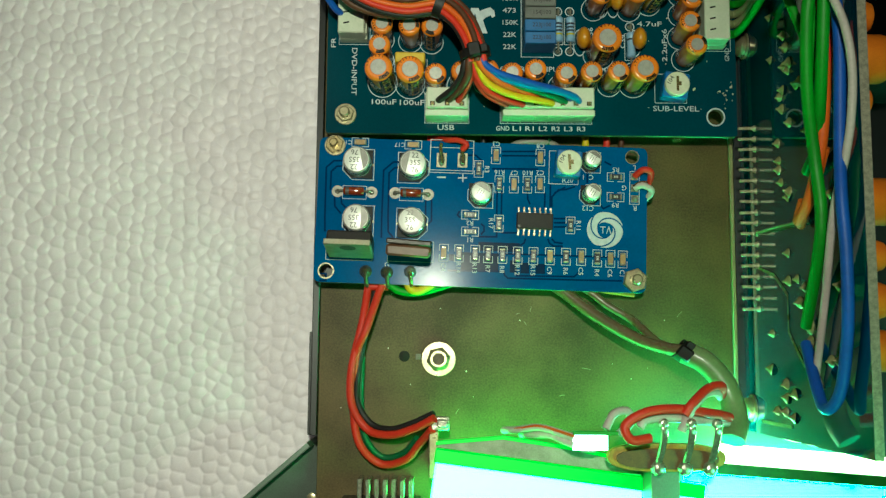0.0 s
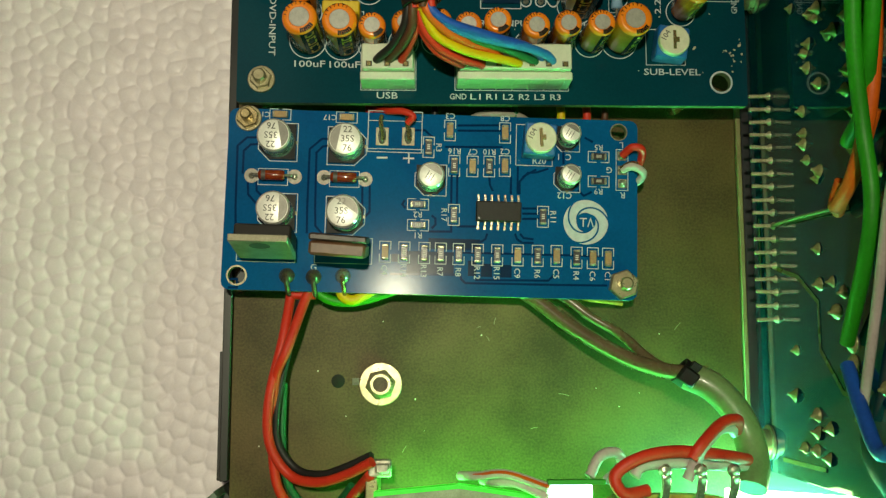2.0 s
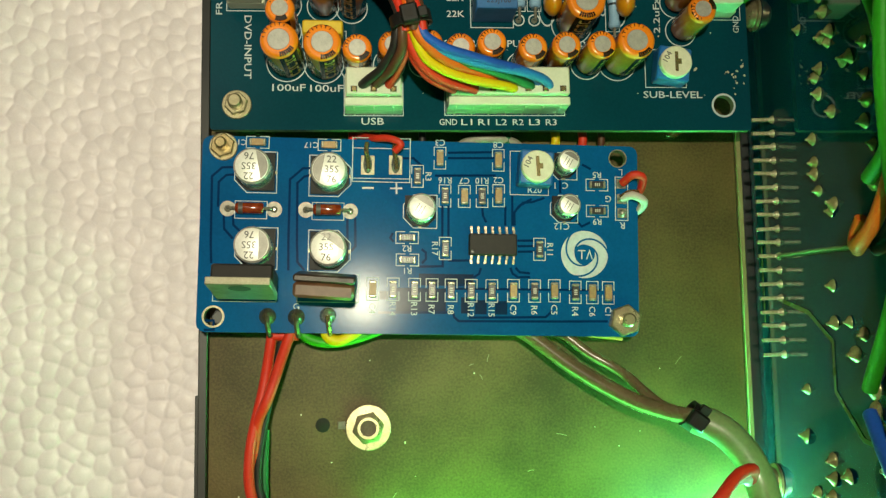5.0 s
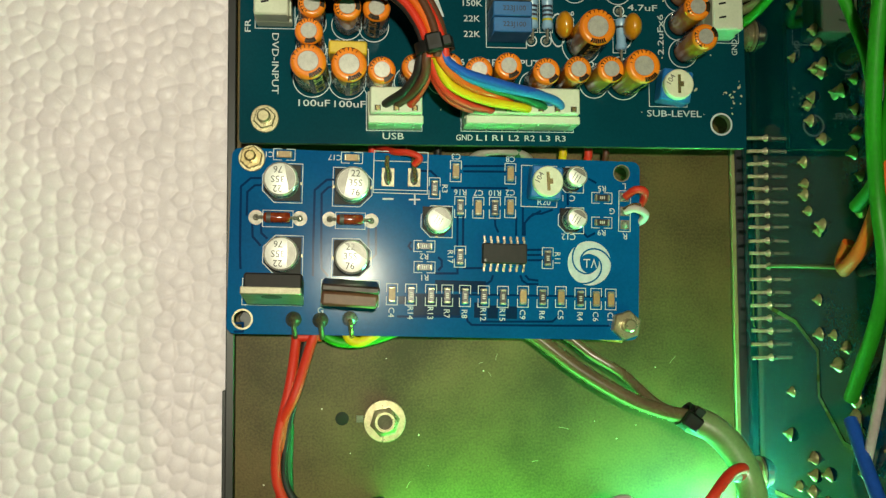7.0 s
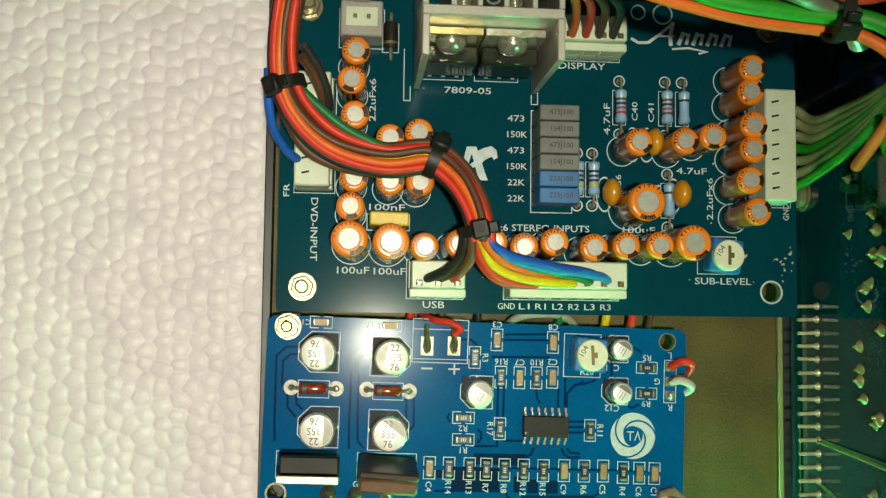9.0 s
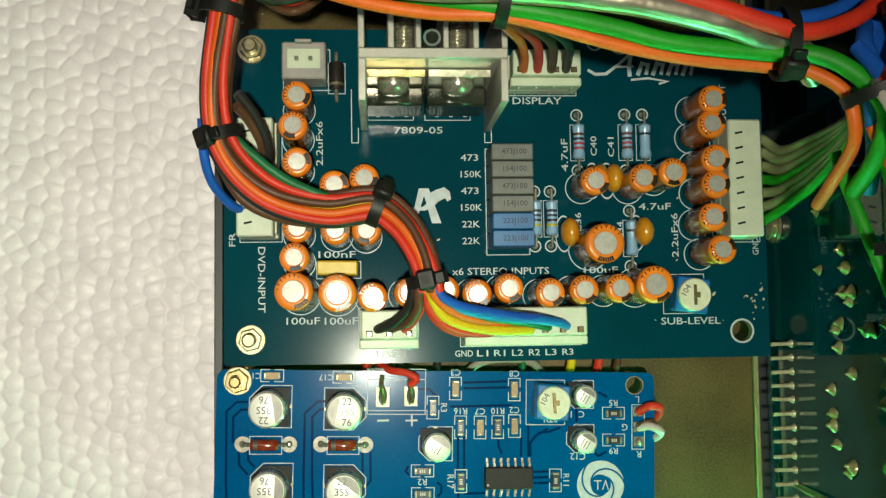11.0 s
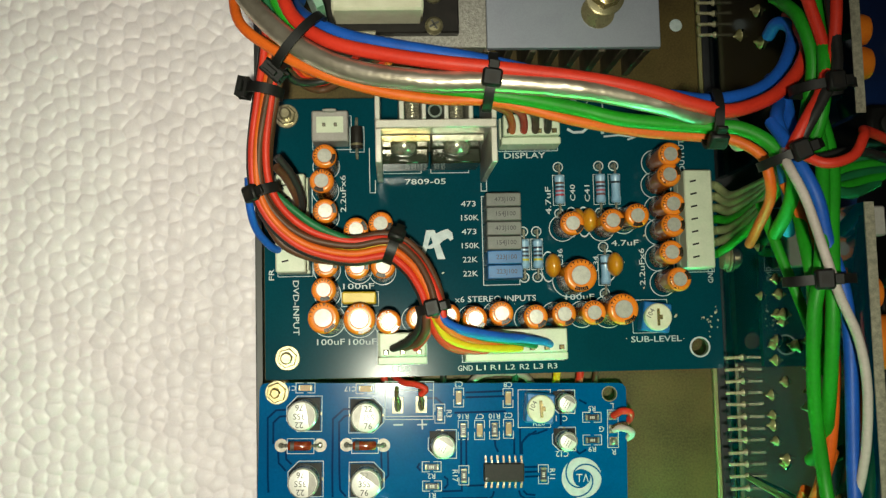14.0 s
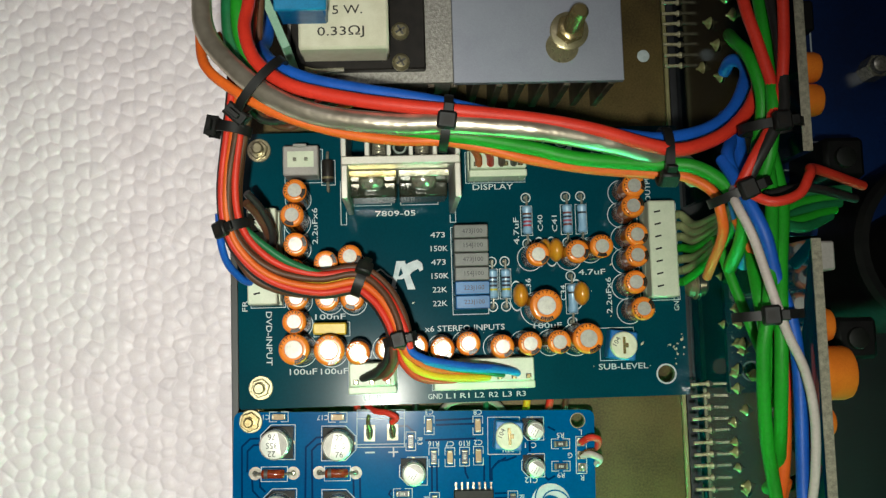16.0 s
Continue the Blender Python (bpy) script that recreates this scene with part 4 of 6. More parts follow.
for x0, y0, x1, y1 in ((35.8, 6.1, 45.6, 8.2), (31.8, 1.1, 40.7, 5.6), (43.4, 1.2, 45.0, 4.1), (45.9, 1.1, 48.0, 3.6), (49.5, 1.1, 51.7, 3.5), (28.9, 3.5, 30.5, 5.0)):
    part("copper_pour", box(x0, y0, ZT - 0.02, x1, y1, ZT + 0.006), MASK_BLUE_POUR, small)
for one in islands(silk):
    part("printed_outline", one, SILK, small)

# ---- the large teal tone-control board ----
big = thing("tone_board", "dark teal tone-control circuit board crowded with orange capacitors and connectors", "circuit board")
part("board", rounded_board(-0.6, 32.9, 97.6, 93.0, ZU - 1.6, ZU, [(92.5, 37.6, 1.9)], 0.6), [MASK_TEAL, FIBRE], big, "dark teal solder-masked board")
silk = bmesh.new()
add_ring(silk, 92.5, 37.6, 1.9, 2.25, ZU)
for x, y in ((4.1, 37.4), (4.3, 89.2), (92.4, 88.3)):
    nut(big, x, y, ZU, r=2.1, h=1.5, bolt=1.25, bolt_h=3.6, rz=15, washer=2.6, material=STEEL)
    part("standoff", hex_prism(bmesh.new(), 2.7, 0.1, ZU - 1.7), BRASS, big, x=x, y=y)
part("standoff", hex_prism(bmesh.new(), 1.6, 0.1, ZU - 1.7), BRASS, big, x=86, y=35.5)

for i, (x, y, d) in enumerate(((84.4, 78.1, 5), (84.1, 73.2, 5), (84.6, 67.9, 5), (84.6, 62.9, 5), (84.3, 57.2, 5), (85.2, 51.8, 5), (63.6, 64.1, 5), (72.2, 64.0, 5), (77.0, 65.5, 5), (64.8, 52.9, 6.8),
                               (48.5, 45.6, 5), (55.4, 44.8, 5), (61.2, 45.3, 5), (67.2, 45.4, 5), (73.0, 45.9, 6.4), (13.0, 45.4, 6.4), (19.6, 45.1, 6.4), (25.4, 44.6, 5), (31.3, 45.1, 5), (37.6, 45.6, 5), (43.2, 45.0, 5),
                               (12.9, 78.3, 5), (12.7, 73.0, 5), (12.7, 67.4, 5), (12.7, 62.0, 5), (12.8, 56.0, 5), (12.8, 51.0, 5), (19.1, 63.3, 5), (24.4, 64.0, 5), (19.5, 55.8, 5), (24.6, 55.5, 5))):
    random.seed(i)
    lean = (random.uniform(-2, 2), random.uniform(-2, 2))
    capacitor(big, x, y, ZU, d, 11.0 if d < 6 else 11.6, lean, random.uniform(-80, -50) if y < 48 else random.uniform(-30, 40) if x > 80 else random.uniform(-110, 30))
    add_ring(silk, x - 0.2, y - 0.2, d / 2 + 0.25, d / 2 + 0.42, ZU, n=28)

for x, ya, yb, bands in ((62.9, 77.3, 67.1, ("5a3a2a", "2a2a3a", "a03a4a", "a03a4a")), (71.8, 77.4, 67.1, ("6a3a3a", "2a2a3a", "a04a5a", "6a3a3a")), (75.1, 77.4, 67.1, ("22313a",)), (54.8, 63.3, 53.4, ("2a2a3a", "2a3a4a", "2a2a3a", "b8b020")), (57.7, 63.3, 53.4, ("2a2a3a", "2a3a4a", "2a2a3a", "b8b020")), (72.2, 59.7, 49.6, ("22313a",))):
    axial_resistor(big, x, ya, x, yb, ZU, bands=bands)
    for y in (ya, yb):
        through_pad(silk, big, x, y, ZU, 0.85)
    frame_strip(silk, x - 1.25, (ya + yb) / 2 - 3.3, x + 1.25, (ya + yb) / 2 + 3.3, 0.13, ZU)
for x, y, rz in ((65.9, 65.2, 78), (68.6, 65.2, 90), (60.5, 55.6, 90), (73.8, 55.6, 90)):
    disc(big, x, y, ZU, rz)
    add_lathe(silk, [(1.45, 0), (1.45, 0.06), (1.6, 0.06), (1.6, 0)], 28, 0, Matrix.Translation((x - 0.4, y, ZU)) @ Matrix.Diagonal((1, 2.1, 1, 1)), smooth=False)

FILM_INK = mat("film_print", srgb("2a2a2c"), None, 0.5)
# film capacitors in a row
for k in range(6):
    y = 69.4 - 3.02 * k
    c = place("film_capacitor", shared(("film", k > 3), lambda: box(-3.65, -1.42, 0.2, 3.65, 1.42, 7.5, 0.2), BOX_BLUE if k > 3 else BOX_GREY), big, 49.9, y, ZU)
    place("print", text_mesh(("473J100", "154J100", "473J100", "154J100", "223J100", "223J100")[k], 1.35, FILM_INK), c, 0.3, 0, 7.53)
    lettering(("473", "150K", "473", "150K", "22K", "22K")[k], 1.7, 43.2, y + 0.1, ZU, big, SILK, width=3.8 if k in (1, 3) else 3.2)
frame_strip(silk, 46.0, 51.9, 53.8, 71.1, 0.16, ZU)
yb = part("film_capacitor", box(-3.5, -1.25, 0.2, 3.5, 1.25, 6.5, 0.3), BOX_YELLOW, big, "yellow film capacitor", x=19.5, y=49.6, z=ZU, rz=-1)
frame_strip(silk, 15.6, 48.0, 23.4, 51.0, 0.14, ZU)

header(big, 41.2, 35.9, 62.6, 42.6, ZU, 7)
header(big, 23.2, 35.7, 33.3, 42.4, ZU, 3)
header(big, 50.0, 81.2, 62.6, 87.6, ZU, 4)
frame_strip(silk, 41.0, 35.6, 62.8, 42.8, 0.14, ZU)
frame_strip(silk, 23.0, 35.5, 33.5, 42.7, 0.14, ZU)
frame_strip(silk, 49.7, 80.9, 62.9, 87.8, 0.14, ZU)
header(big, 88.2, 54.2, 94.6, 75.0, ZU, 7, 6.5, horizontal=False)
frame_strip(silk, 87.6, 53.8, 96.4, 75.2, 0.14, ZU)
header(big, 2.6, 55.0, 9.2, 75.4, ZU, 7, 6.5, horizontal=False)
frame_strip(silk, 2.2, 54.6, 9.6, 75.8, 0.14, ZU)
con = part("connector", box(10.2, 82.4, 0, 17.8, 88.9, 6.5, 0.3), NYLON_GREY, big, "grey two-pin connector", z=ZU)
part("well", box(11.2, 84.2, 6.45, 16.8, 87.6, 6.56), NYLON, con)
for x in (12.8, 15.2):
    part("pin", box(x - 0.35, 85.4, 6.5, x + 0.35, 86.1, 7.6, 0.1), TIN, con)
part("notch", box(12.6, 88.4, 6.5, 15.4, 88.95, 8.0, 0.1), NYLON_GREY, con)
frame_strip(silk, 9.9, 81.8, 18.2, 89.2, 0.14, ZU)
dio = part("diode", lathe([(0, -2.4), (1.2, -2.4), (1.3, -2.2), (1.3, 2.2), (1.2, 2.4), (0, 2.4)], 16, m=Matrix.Rotation(math.pi / 2, 4, "X")), EPOXY, big, x=19.4, y=84.0, z=ZU + 1.8)
part("band", lathe([(1.31, 1.3), (1.32, 1.8)], 16, m=Matrix.Rotation(math.pi / 2, 4, "X")), STEEL, dio)
part("lead", tube([(0, 4.0, -1.6), (0, 3.6, 0), (0, -3.6, 0), (0, -4.2, -1.6)], 0.35, 8), TIN, dio)
frame_strip(silk, 17.9, 81.2, 20.9, 86.7, 0.14, ZU)
trimmer(big, 82.2, 44.2, ZU, rz=-8)
frame_strip(silk, 78.0, 40.9, 85.6, 48.0, 0.14, ZU)

for s, size, x, y, rz, w in (("SUB-LEVEL", 1.8, 83.0, 39.5, 0, 11.0), ("DISPLAY", 1.8, 55.6, 79.9, 0, 9.0), ("100uF", 1.8, 13.0, 40.5, 0, 5.9), ("100uF", 1.8, 19.7, 40.4, 0, 5.9), ("100nF", 1.7, 19.0, 52.2, 0, 6.6),
                             ("2.2uFx6", 1.7, 16.3, 72.2, 90, 8.0), ("2.2uFx6", 1.7, 80.6, 55.2, 90, 8.0), ("DVD-INPUT", 1.8, 5.9, 48.0, -90, 11.6), ("7809-05", 1.7, 34.0, 74.5, 0, 8.8), ("x6 STEREO INPUTS", 1.8, 48.5, 48.9, 0, 17.5), ("100uF", 1.7, 66.5, 48.9, 0, 6.2),
                             ("USB", 1.8, 28.0, 34.4, 0, 4.0), ("GND", 1.6, 41.6, 34.3, 0, 3.2), ("4.7uF", 1.7, 60.6, 70.0, 90, 6.0), ("4.7uF", 1.7, 77.0, 60.4, 0, 6.0), ("C40", 1.6, 66.0, 71.6, 90, 3.6), ("C41", 1.6, 69.2, 71.6, 90, 3.6),
                             ("C36", 1.6, 62.8, 57.6, 90, 3.6), ("C34", 1.6, 70.5, 56.0, 90, 3.4), ("OUTPUT", 1.7, 90.4, 79.4, 90, 7.2), ("FR", 1.6, 0.9, 55.0, 90, 2.4), ("GND", 1.6, 95.6, 53.0, 90, 3.2)):
    lettering(s, size, x, y, ZU, big, SILK, rz, w)
for k, s in enumerate(("L1", "R1", "L2", "R2", "L3", "R3")):
    lettering(s, 1.6, 45.1 + 3.04 * k, 34.3, ZU, big, SILK, 0, 2.0)

# printed maker's mark and emblem, as plain shapes
mark = bmesh.new()
add_strip(mark, [(65.4, 85.6), (66.6, 84.9), (68.6, 85.0), (71.0, 86.8), (73.4, 88.9)], 0.55, ZU)
add_strip(mark, [(73.4, 88.9), (72.9, 86.4), (73.0, 84.8)], 0.75, ZU)
add_strip(mark, [(70.2, 86.3), (73.6, 86.4)], 0.4, ZU)
for k in range(4):
    x = 75.2 + 2.8 * k
    add_strip(mark, [(x - 0.6, 85.0), (x + 0.2, 87.0)], 0.75, ZU)
    add_strip(mark, [(x + 0.2, 86.9), (x + 1.3, 86.7), (x + 0.9, 85.1)], 0.65, ZU)
add_strip(mark, [(73.4, 83.9), (76.5, 84.2), (80.0, 83.6), (78.6, 83.2)], 0.4, ZU)
part("printed_mark", mark, SILK, big, "white printed flourish")
emblem = bmesh.new()
for pts in ([(33.9, 64.0), (34.7, 64.0), (34.85, 62.7), (33.5, 58.4), (32.6, 58.4)], [(34.7, 64.0), (35.7, 64.0), (37.9, 57.7), (36.2, 57.7), (34.85, 62.7)], [(32.2, 58.4), (33.8, 58.4), (33.8, 57.9), (32.2, 57.9)],
            [(35.7, 63.1), (37.2, 63.8), (38.5, 64.2), (39.5, 63.4), (39.7, 62.0), (39.0, 61.6), (38.6, 62.2), (37.4, 61.6), (36.4, 60.6), (35.0, 60.0), (33.3, 60.0), (32.9, 60.5), (34.6, 60.7), (35.4, 61.3)]):
    LAYER[0] = (LAYER[0] + 1) % 9
    emblem.faces.new([emblem.verts.new((x, y, ZU + 0.05 + 0.012 * LAYER[0])) for x, y in pts])
add_strip(emblem, [(29.5, 61.9), (30.4, 62.3), (31.2, 61.6), (32.0, 60.8), (33.2, 60.2)], 0.3, ZU)
part("printed_emblem", emblem, SILK, big, "white printed emblem")

# pale flecks: flux residue, and small glints given as colour
FLUX_GLINT = mat("flux_and_glint", srgb("b9b79c"), None, 0.35)
fleck = mesh(add_lathe(bmesh.new(), [(0.3, 0.0), (0.24, 0.06), (0, 0.09)], 7), FLUX_GLINT)
random.seed(77)
for k in range(34):
    if k < 18:
        x, y = random.gauss(94.8, 0.9), random.gauss(43.6, 1.6)
    else:
        x, y = random.uniform(36, 96), random.uniform(36, 62)
    q = random.uniform(0.3, 0.9)
    place("flux_fleck", fleck, big, min(x, 96.8), y, ZU, rz=random.uniform(0, 180), s=(q, q * random.uniform(0.5, 2.0), 1))

# comb heatsink with two regulators
hs = part("comb_heatsink", bmesh.new(), ALUMINIUM, big, "pale aluminium comb heatsink", z=ZU)
part("web", box(23.7, 81.0, 0.6, 47.0, 82.7, 25.0, 0.2), ALUMINIUM, hs)
for x0, x1, y0, y1 in ((23.7, 24.9, 74.4, 81.0), (45.8, 47.0, 74.2, 81.0), (23.7, 24.7, 82.7, 91.0), (28.3, 29.3, 82.7, 91.0), (32.6, 33.5, 82.7, 91.0), (36.9, 37.8, 82.7, 91.0), (41.6, 42.5, 82.7, 91.0), (46.0, 47.0, 82.7, 91.0)):
    part("fin", box(x0, y0, 0.6, x1, y1, 25.0, 0.15), ALUMINIUM, hs)
part("screw_channel", lathe([(1.0, 0.6), (1.0, 24.6), (1.4, 24.6), (1.4, 0.6)], 16), GREY_STEEL, hs, x=35.2, y=84.4)
rod = []
for k in range(12):
    rod += [(1.35, 0.6 * k), (1.65, 0.3 + 0.6 * k)]
for x in (31.0, 39.7):
    part("screw_thread", lathe([(0, 0)] + rod + [(0, 7.2)], 14, m=Matrix.Translation((x, 82.75, 18.0)) @ Matrix.Rotation(-math.pi / 2, 4, "X")), TIN, hs)
for x, bright in ((29.3, BRASS), (39.9, TIN)):
    d = part("regulator", box(-5.0, -4.6, 3.6, 5.0, -1.4, 12.8, 0.35), EPOXY_GLOSS, big, x=x, y=80.9, z=ZU)
    part("metal_tab", box(-5.1, -1.38, 3.8, 5.1, -0.05, 19.0, 0.1), bright, d)
    part("screw_head", lathe([(0, 0), (2.7, 0), (2.7, 0.6), (2.2, 1.6), (1.2, 2.1), (0.4, 2.1), (0.35, 1.6), (0, 1.6)], 20, m=Matrix.Translation((0, -1.4, 15.2)) @ Matrix.Rotation(math.pi / 2, 4, "X")), TIN, d)
    for k in (-2.54, 0, 2.54):
        place("leg", LIB["to_leg"], d, k, -3.2)
        add_box(silk, x + k - 0.35, 77.0, ZU, x + k + 0.35, 78.0, ZU + 0.06)
add_strip(silk, [(24.9, 78.4), (24.9, 76.4), (33.1, 76.4), (33.1, 78.4)], 0.14, ZU)
add_strip(silk, [(35.2, 78.4), (35.2, 76.4), (43.4, 76.4), (43.4, 78.4)], 0.14, ZU)
add_strip(silk, [(22.0, 82), (22.0, 72.3), (23.2, 72.3), (23.2, 75)], 0.16, ZU)
add_strip(silk, [(47.2, 75), (47.2, 72.3), (46.0, 72.3), (46.0, 74)], 0.16, ZU)
add_ring(silk, 66.6, 90.8, 1.2, 1.5, ZU)
add_ring(silk, 71.4, 90.6, 1.7, 2.0, ZU)
for one in islands(silk):
    part("printed_outline", one, SILK, big)


# ---- wiring ----
def wire(name, parent, pts, r, material, label="", n=10):
    return part(name, tube(pts, r, n), material, parent, label)


def tie(parent, x, y, z, ra, rb, heading, head=60, width=1.55):
    """A nylon tie round a bundle: ra sideways, rb upwards; heading: degrees of the bundle's run."""
    bm = bmesh.new()
    n = 28
    rings = []
    for i in range(n):
        a = 2 * math.pi * i / n
        c, s = math.cos(a), math.sin(a)
        rings.append([bm.verts.new((dx, c * (ra + dr), s * (rb + dr))) for dx, dr in ((-width / 2, 0), (width / 2, 0), (width / 2, 0.55), (-width / 2, 0.55))])
    for i in range(n):
        p, q = rings[i], rings[(i + 1) % n]
        for k in range(4):
            bm.faces.new((p[k], p[(k + 1) % 4], q[(k + 1) % 4], q[k]))
    ob = part("cable_tie", bm, TIE, parent, "black nylon cable tie", x=x, y=y, z=z, rz=heading)
    a = math.radians(head)
    m = Matrix.Translation((0, math.cos(a) * (ra + 0.9), math.sin(a) * (rb + 0.9))) @ Matrix.Rotation(a - math.pi / 2, 4, "X")
    hd = add_box(bmesh.new(), -1.6, -1.45, -0.8, 1.6, 1.45, 1.0, 0.35, m=m)
    h = part("lock_head", hd, TIE, ob)
    part("slot", add_box(bmesh.new(), -0.7, -0.8, 1.0, 0.7, 0.5, 1.06, m=m), EPOXY, h)
    part("tail", add_box(bmesh.new(), -0.8, 1.4, -0.2, 0.95, 2.9, 0.5, 0.15, m=m), TIE, ob)
    return ob


def bundle(parent, core, lanes, r, twist=0.4, seed=1):
    """Wires laid side by side along a core; lanes: sideways and upward offset and colour of each."""
    line = spline(core, 8)
    rng = random.Random(seed)
    for a, b, colour in lanes:
        ph, ph2 = rng.uniform(0, 6.3), rng.uniform(0, 6.3)
        pts = []
        for i, q in enumerate(line):
            t = (line[min(i + 1, len(line) - 1)] - line[max(i - 1, 0)]).normalized()
            side = t.cross(Vector((0, 0, 1))).normalized()
            k = i / len(line) * 9
            pts.append(q + side * (a + twist * math.sin(k * 1.1 + ph)) + Vector((0, 0, b + twist * 0.8 * math.sin(k * 0.9 + ph2))))
        part("wire", add_tube(bmesh.new(), pts, r, 10), W[colour], parent)


left = thing("input_harness", "tied loom of red, orange and brown wires across the teal board", "cable harness")
CORE = [(7.6, 118, 44), (6.4, 104, 43), (5.0, 95, 40), (3.0, 87.6, 36), (1.2, 77.8, 33), (1.6, 70.2, 31), (4.8, 64.6, 29.5), (10.3, 60.6, 28.6), (18.4, 58.7, 28.2), (25.8, 59.3, 28.2), (30.2, 56.2, 28.8), (33.0, 51.5, 29.6), (34.4, 46.8, 30.0), (34.5, 45.0, 29.6)]
LANES = [(1.9, 1.1, "red"), (0.65, 1.3, "orange"), (-0.6, 1.3, "brown"), (-1.85, 1.1, "red"), (2.5, 0, "black"), (1.25, 0, "red"), (0.0, 0.1, "yellow"), (-1.25, 0, "brown"), (-2.4, 0, "brown"),
         (1.8, -1.2, "blue"), (0.6, -1.3, "black"), (-0.7, -1.3, "dark_green"), (-1.8, -1.2, "brown")]
bundle(left, CORE, [(0.84 * a, 0.88 * b, c) for a, b, c in LANES], 0.74, 0.4, 3)
for (x, y, z, ra, rb, hd, a) in ((1.6, 70.0, 31.0, 3.0, 2.4, -72, 120), (26.6, 59.0, 28.2, 2.9, 2.3, -22, 50), (34.3, 46.9, 30.0, 2.9, 2.3, -78, 95), (2.9, 88.6, 36.4, 3.1, 2.5, -102, 190)):
    tie(left, x, y, z, ra, rb, hd, a, 2.0)
for c, pts in (("black", [(32.2, 47.0, 29.4), (32.0, 45.1, 29), (31.4, 42.6, 27.5), (29.5, 40.4, 24.5), (27.1, 39.3, 21.5), (25.8, 38.9, 18.6)]),
               ("brown", [(33.1, 47.0, 30.2), (32.9, 44.8, 30), (32.8, 42.4, 28.5), (31.2, 40.2, 25.5), (29.3, 39.4, 22), (28.2, 38.9, 18.6)]),
               ("red", [(33.4, 47.0, 28.8), (33.4, 44.9, 28.5), (33.2, 42.2, 26.5), (32.2, 40.5, 23.5), (31.2, 39.4, 21), (30.7, 38.7, 18.6)]),
               ("red", [(34.1, 47.0, 29.4), (34.1, 45.1, 29), (34.9, 42.3, 27.6), (37.6, 39.6, 25.5), (41.5, 38.4, 23), (45.0, 38.2, 20.8), (46.0, 38.4, 18.6)]),
               ("red", [(34.0, 47.0, 28.4), (34.0, 45.0, 28), (34.9, 42.0, 26), (37.2, 39.5, 24), (40.3, 38.3, 22), (42.8, 38.4, 18.6)]),
               ("yellow", [(34.9, 47.0, 29.8), (34.9, 44.6, 29.6), (36.6, 41.5, 28), (39.6, 39.8, 26.6), (44.2, 38.8, 24.5), (48.9, 38.5, 22.5), (52.0, 38.5, 20.4), (53.0, 38.5, 18.6)]),
               ("orange", [(35.2, 47.0, 30.6), (35.3, 44.7, 30.6), (37.6, 42.4, 29), (41.0, 40.8, 27), (45.0, 40.2, 24.5), (48.3, 39.7, 22), (49.8, 39.0, 18.6)]),
               ("dark_green", [(35.8, 47.0, 29.4), (36.2, 44.7, 29.4), (38.4, 42.5, 27.8), (42.5, 41.3, 26.4), (47.1, 40.5, 24.8), (51.9, 39.8, 22.4), (55.2, 39.0, 20), (56.0, 38.6, 18.6)]),
               ("blue", [(35.8, 47.0, 30.6), (36.2, 44.6, 30.6), (39.3, 42.8, 29.4), (43.7, 41.8, 28), (48.3, 41.0, 26.4), (53.0, 40.5, 24.2), (56.0, 40.0, 21.6), (57.0, 39.6, 18.6)]),
               ("sky", [(36.0, 47.0, 29.9), (36.6, 44.4, 29.8), (39.6, 42.4, 28.6), (44.0, 41.2, 27.2), (48.6, 40.6, 25.8), (53.4, 40.2, 24.2), (57.4, 39.6, 21.8), (59.3, 38.8, 18.6)])):
    wire("wire", left, pts, 0.82, W[c])
wire("wire", left, [(4.2, 75, 31), (6.0, 73.0, 28), (7.6, 69.4, 24.5), (6.2, 66.6, 19.6)], 0.85, W["brown"])
wire("wire", left, [(4.4, 77, 31), (7.0, 73.6, 28), (8.6, 68.6, 24), (6.8, 64.6, 19.6)], 0.85, W["black"])
wire("wire", left, [(3.6, 70, 31.2), (7.4, 66.6, 30.4), (11.4, 63.6, 29.6), (16.0, 61.4, 29.0), (21, 59.6, 28.4)], 0.8, W["dark_green"])
wire("wire", left, [(-1.2, 73, 30.4), (-1.2, 67.5, 28.6), (-0.4, 63.4, 25.6), (1.8, 60.4, 22), (3.4, 59.6, 19.4)], 0.8, W["blue"])
wire("wire", left, [(1.0, 66.5, 28.6), (4.6, 60.6, 27.2), (9.6, 57.8, 26.8), (16, 56.6, 26.8), (23, 57.0, 27)], 0.85, W["brown"])

top = thing("speaker_harness", "thick tied loom of coloured cables arching over the boards", "cable harness")
wire("cable", top, [(9, 118, 30), (10.0, 106.7, 38), (9.9, 101.9, 45), (13.7, 95.9, 55), (19.9, 92.3, 58), (28.9, 89.8, 60), (42.1, 86.8, 62), (61.0, 82.0, 62.5), (73.6, 80.4, 62), (80.9, 80.2, 60), (89.7, 82.4, 57), (95.2, 86.4, 55), (98.6, 92.4, 53), (98.9, 95.6, 51.6), (97.6, 97.0, 49), (97.6, 96.0, 45)], 1.2, W["blue"], "blue cable")
wire("cable", top, [(9.0, 120, 48), (8.6, 108.9, 52), (8.2, 102.5, 55), (10.6, 95.8, 58), (16.3, 90.8, 61), (24.1, 88.1, 63), (33.8, 85.9, 65), (43.3, 84.5, 66), (57.5, 82.7, 66), (67.5, 80.7, 66), (77.8, 77.9, 65), (83.3, 77.5, 64), (90.4, 80.1, 62), (95.6, 84.4, 60), (98.4, 88.6, 58.5), (99.4, 91.6, 56.5), (99.8, 95, 53), (100.2, 99, 48)], 1.2, W["red"], "red cable")
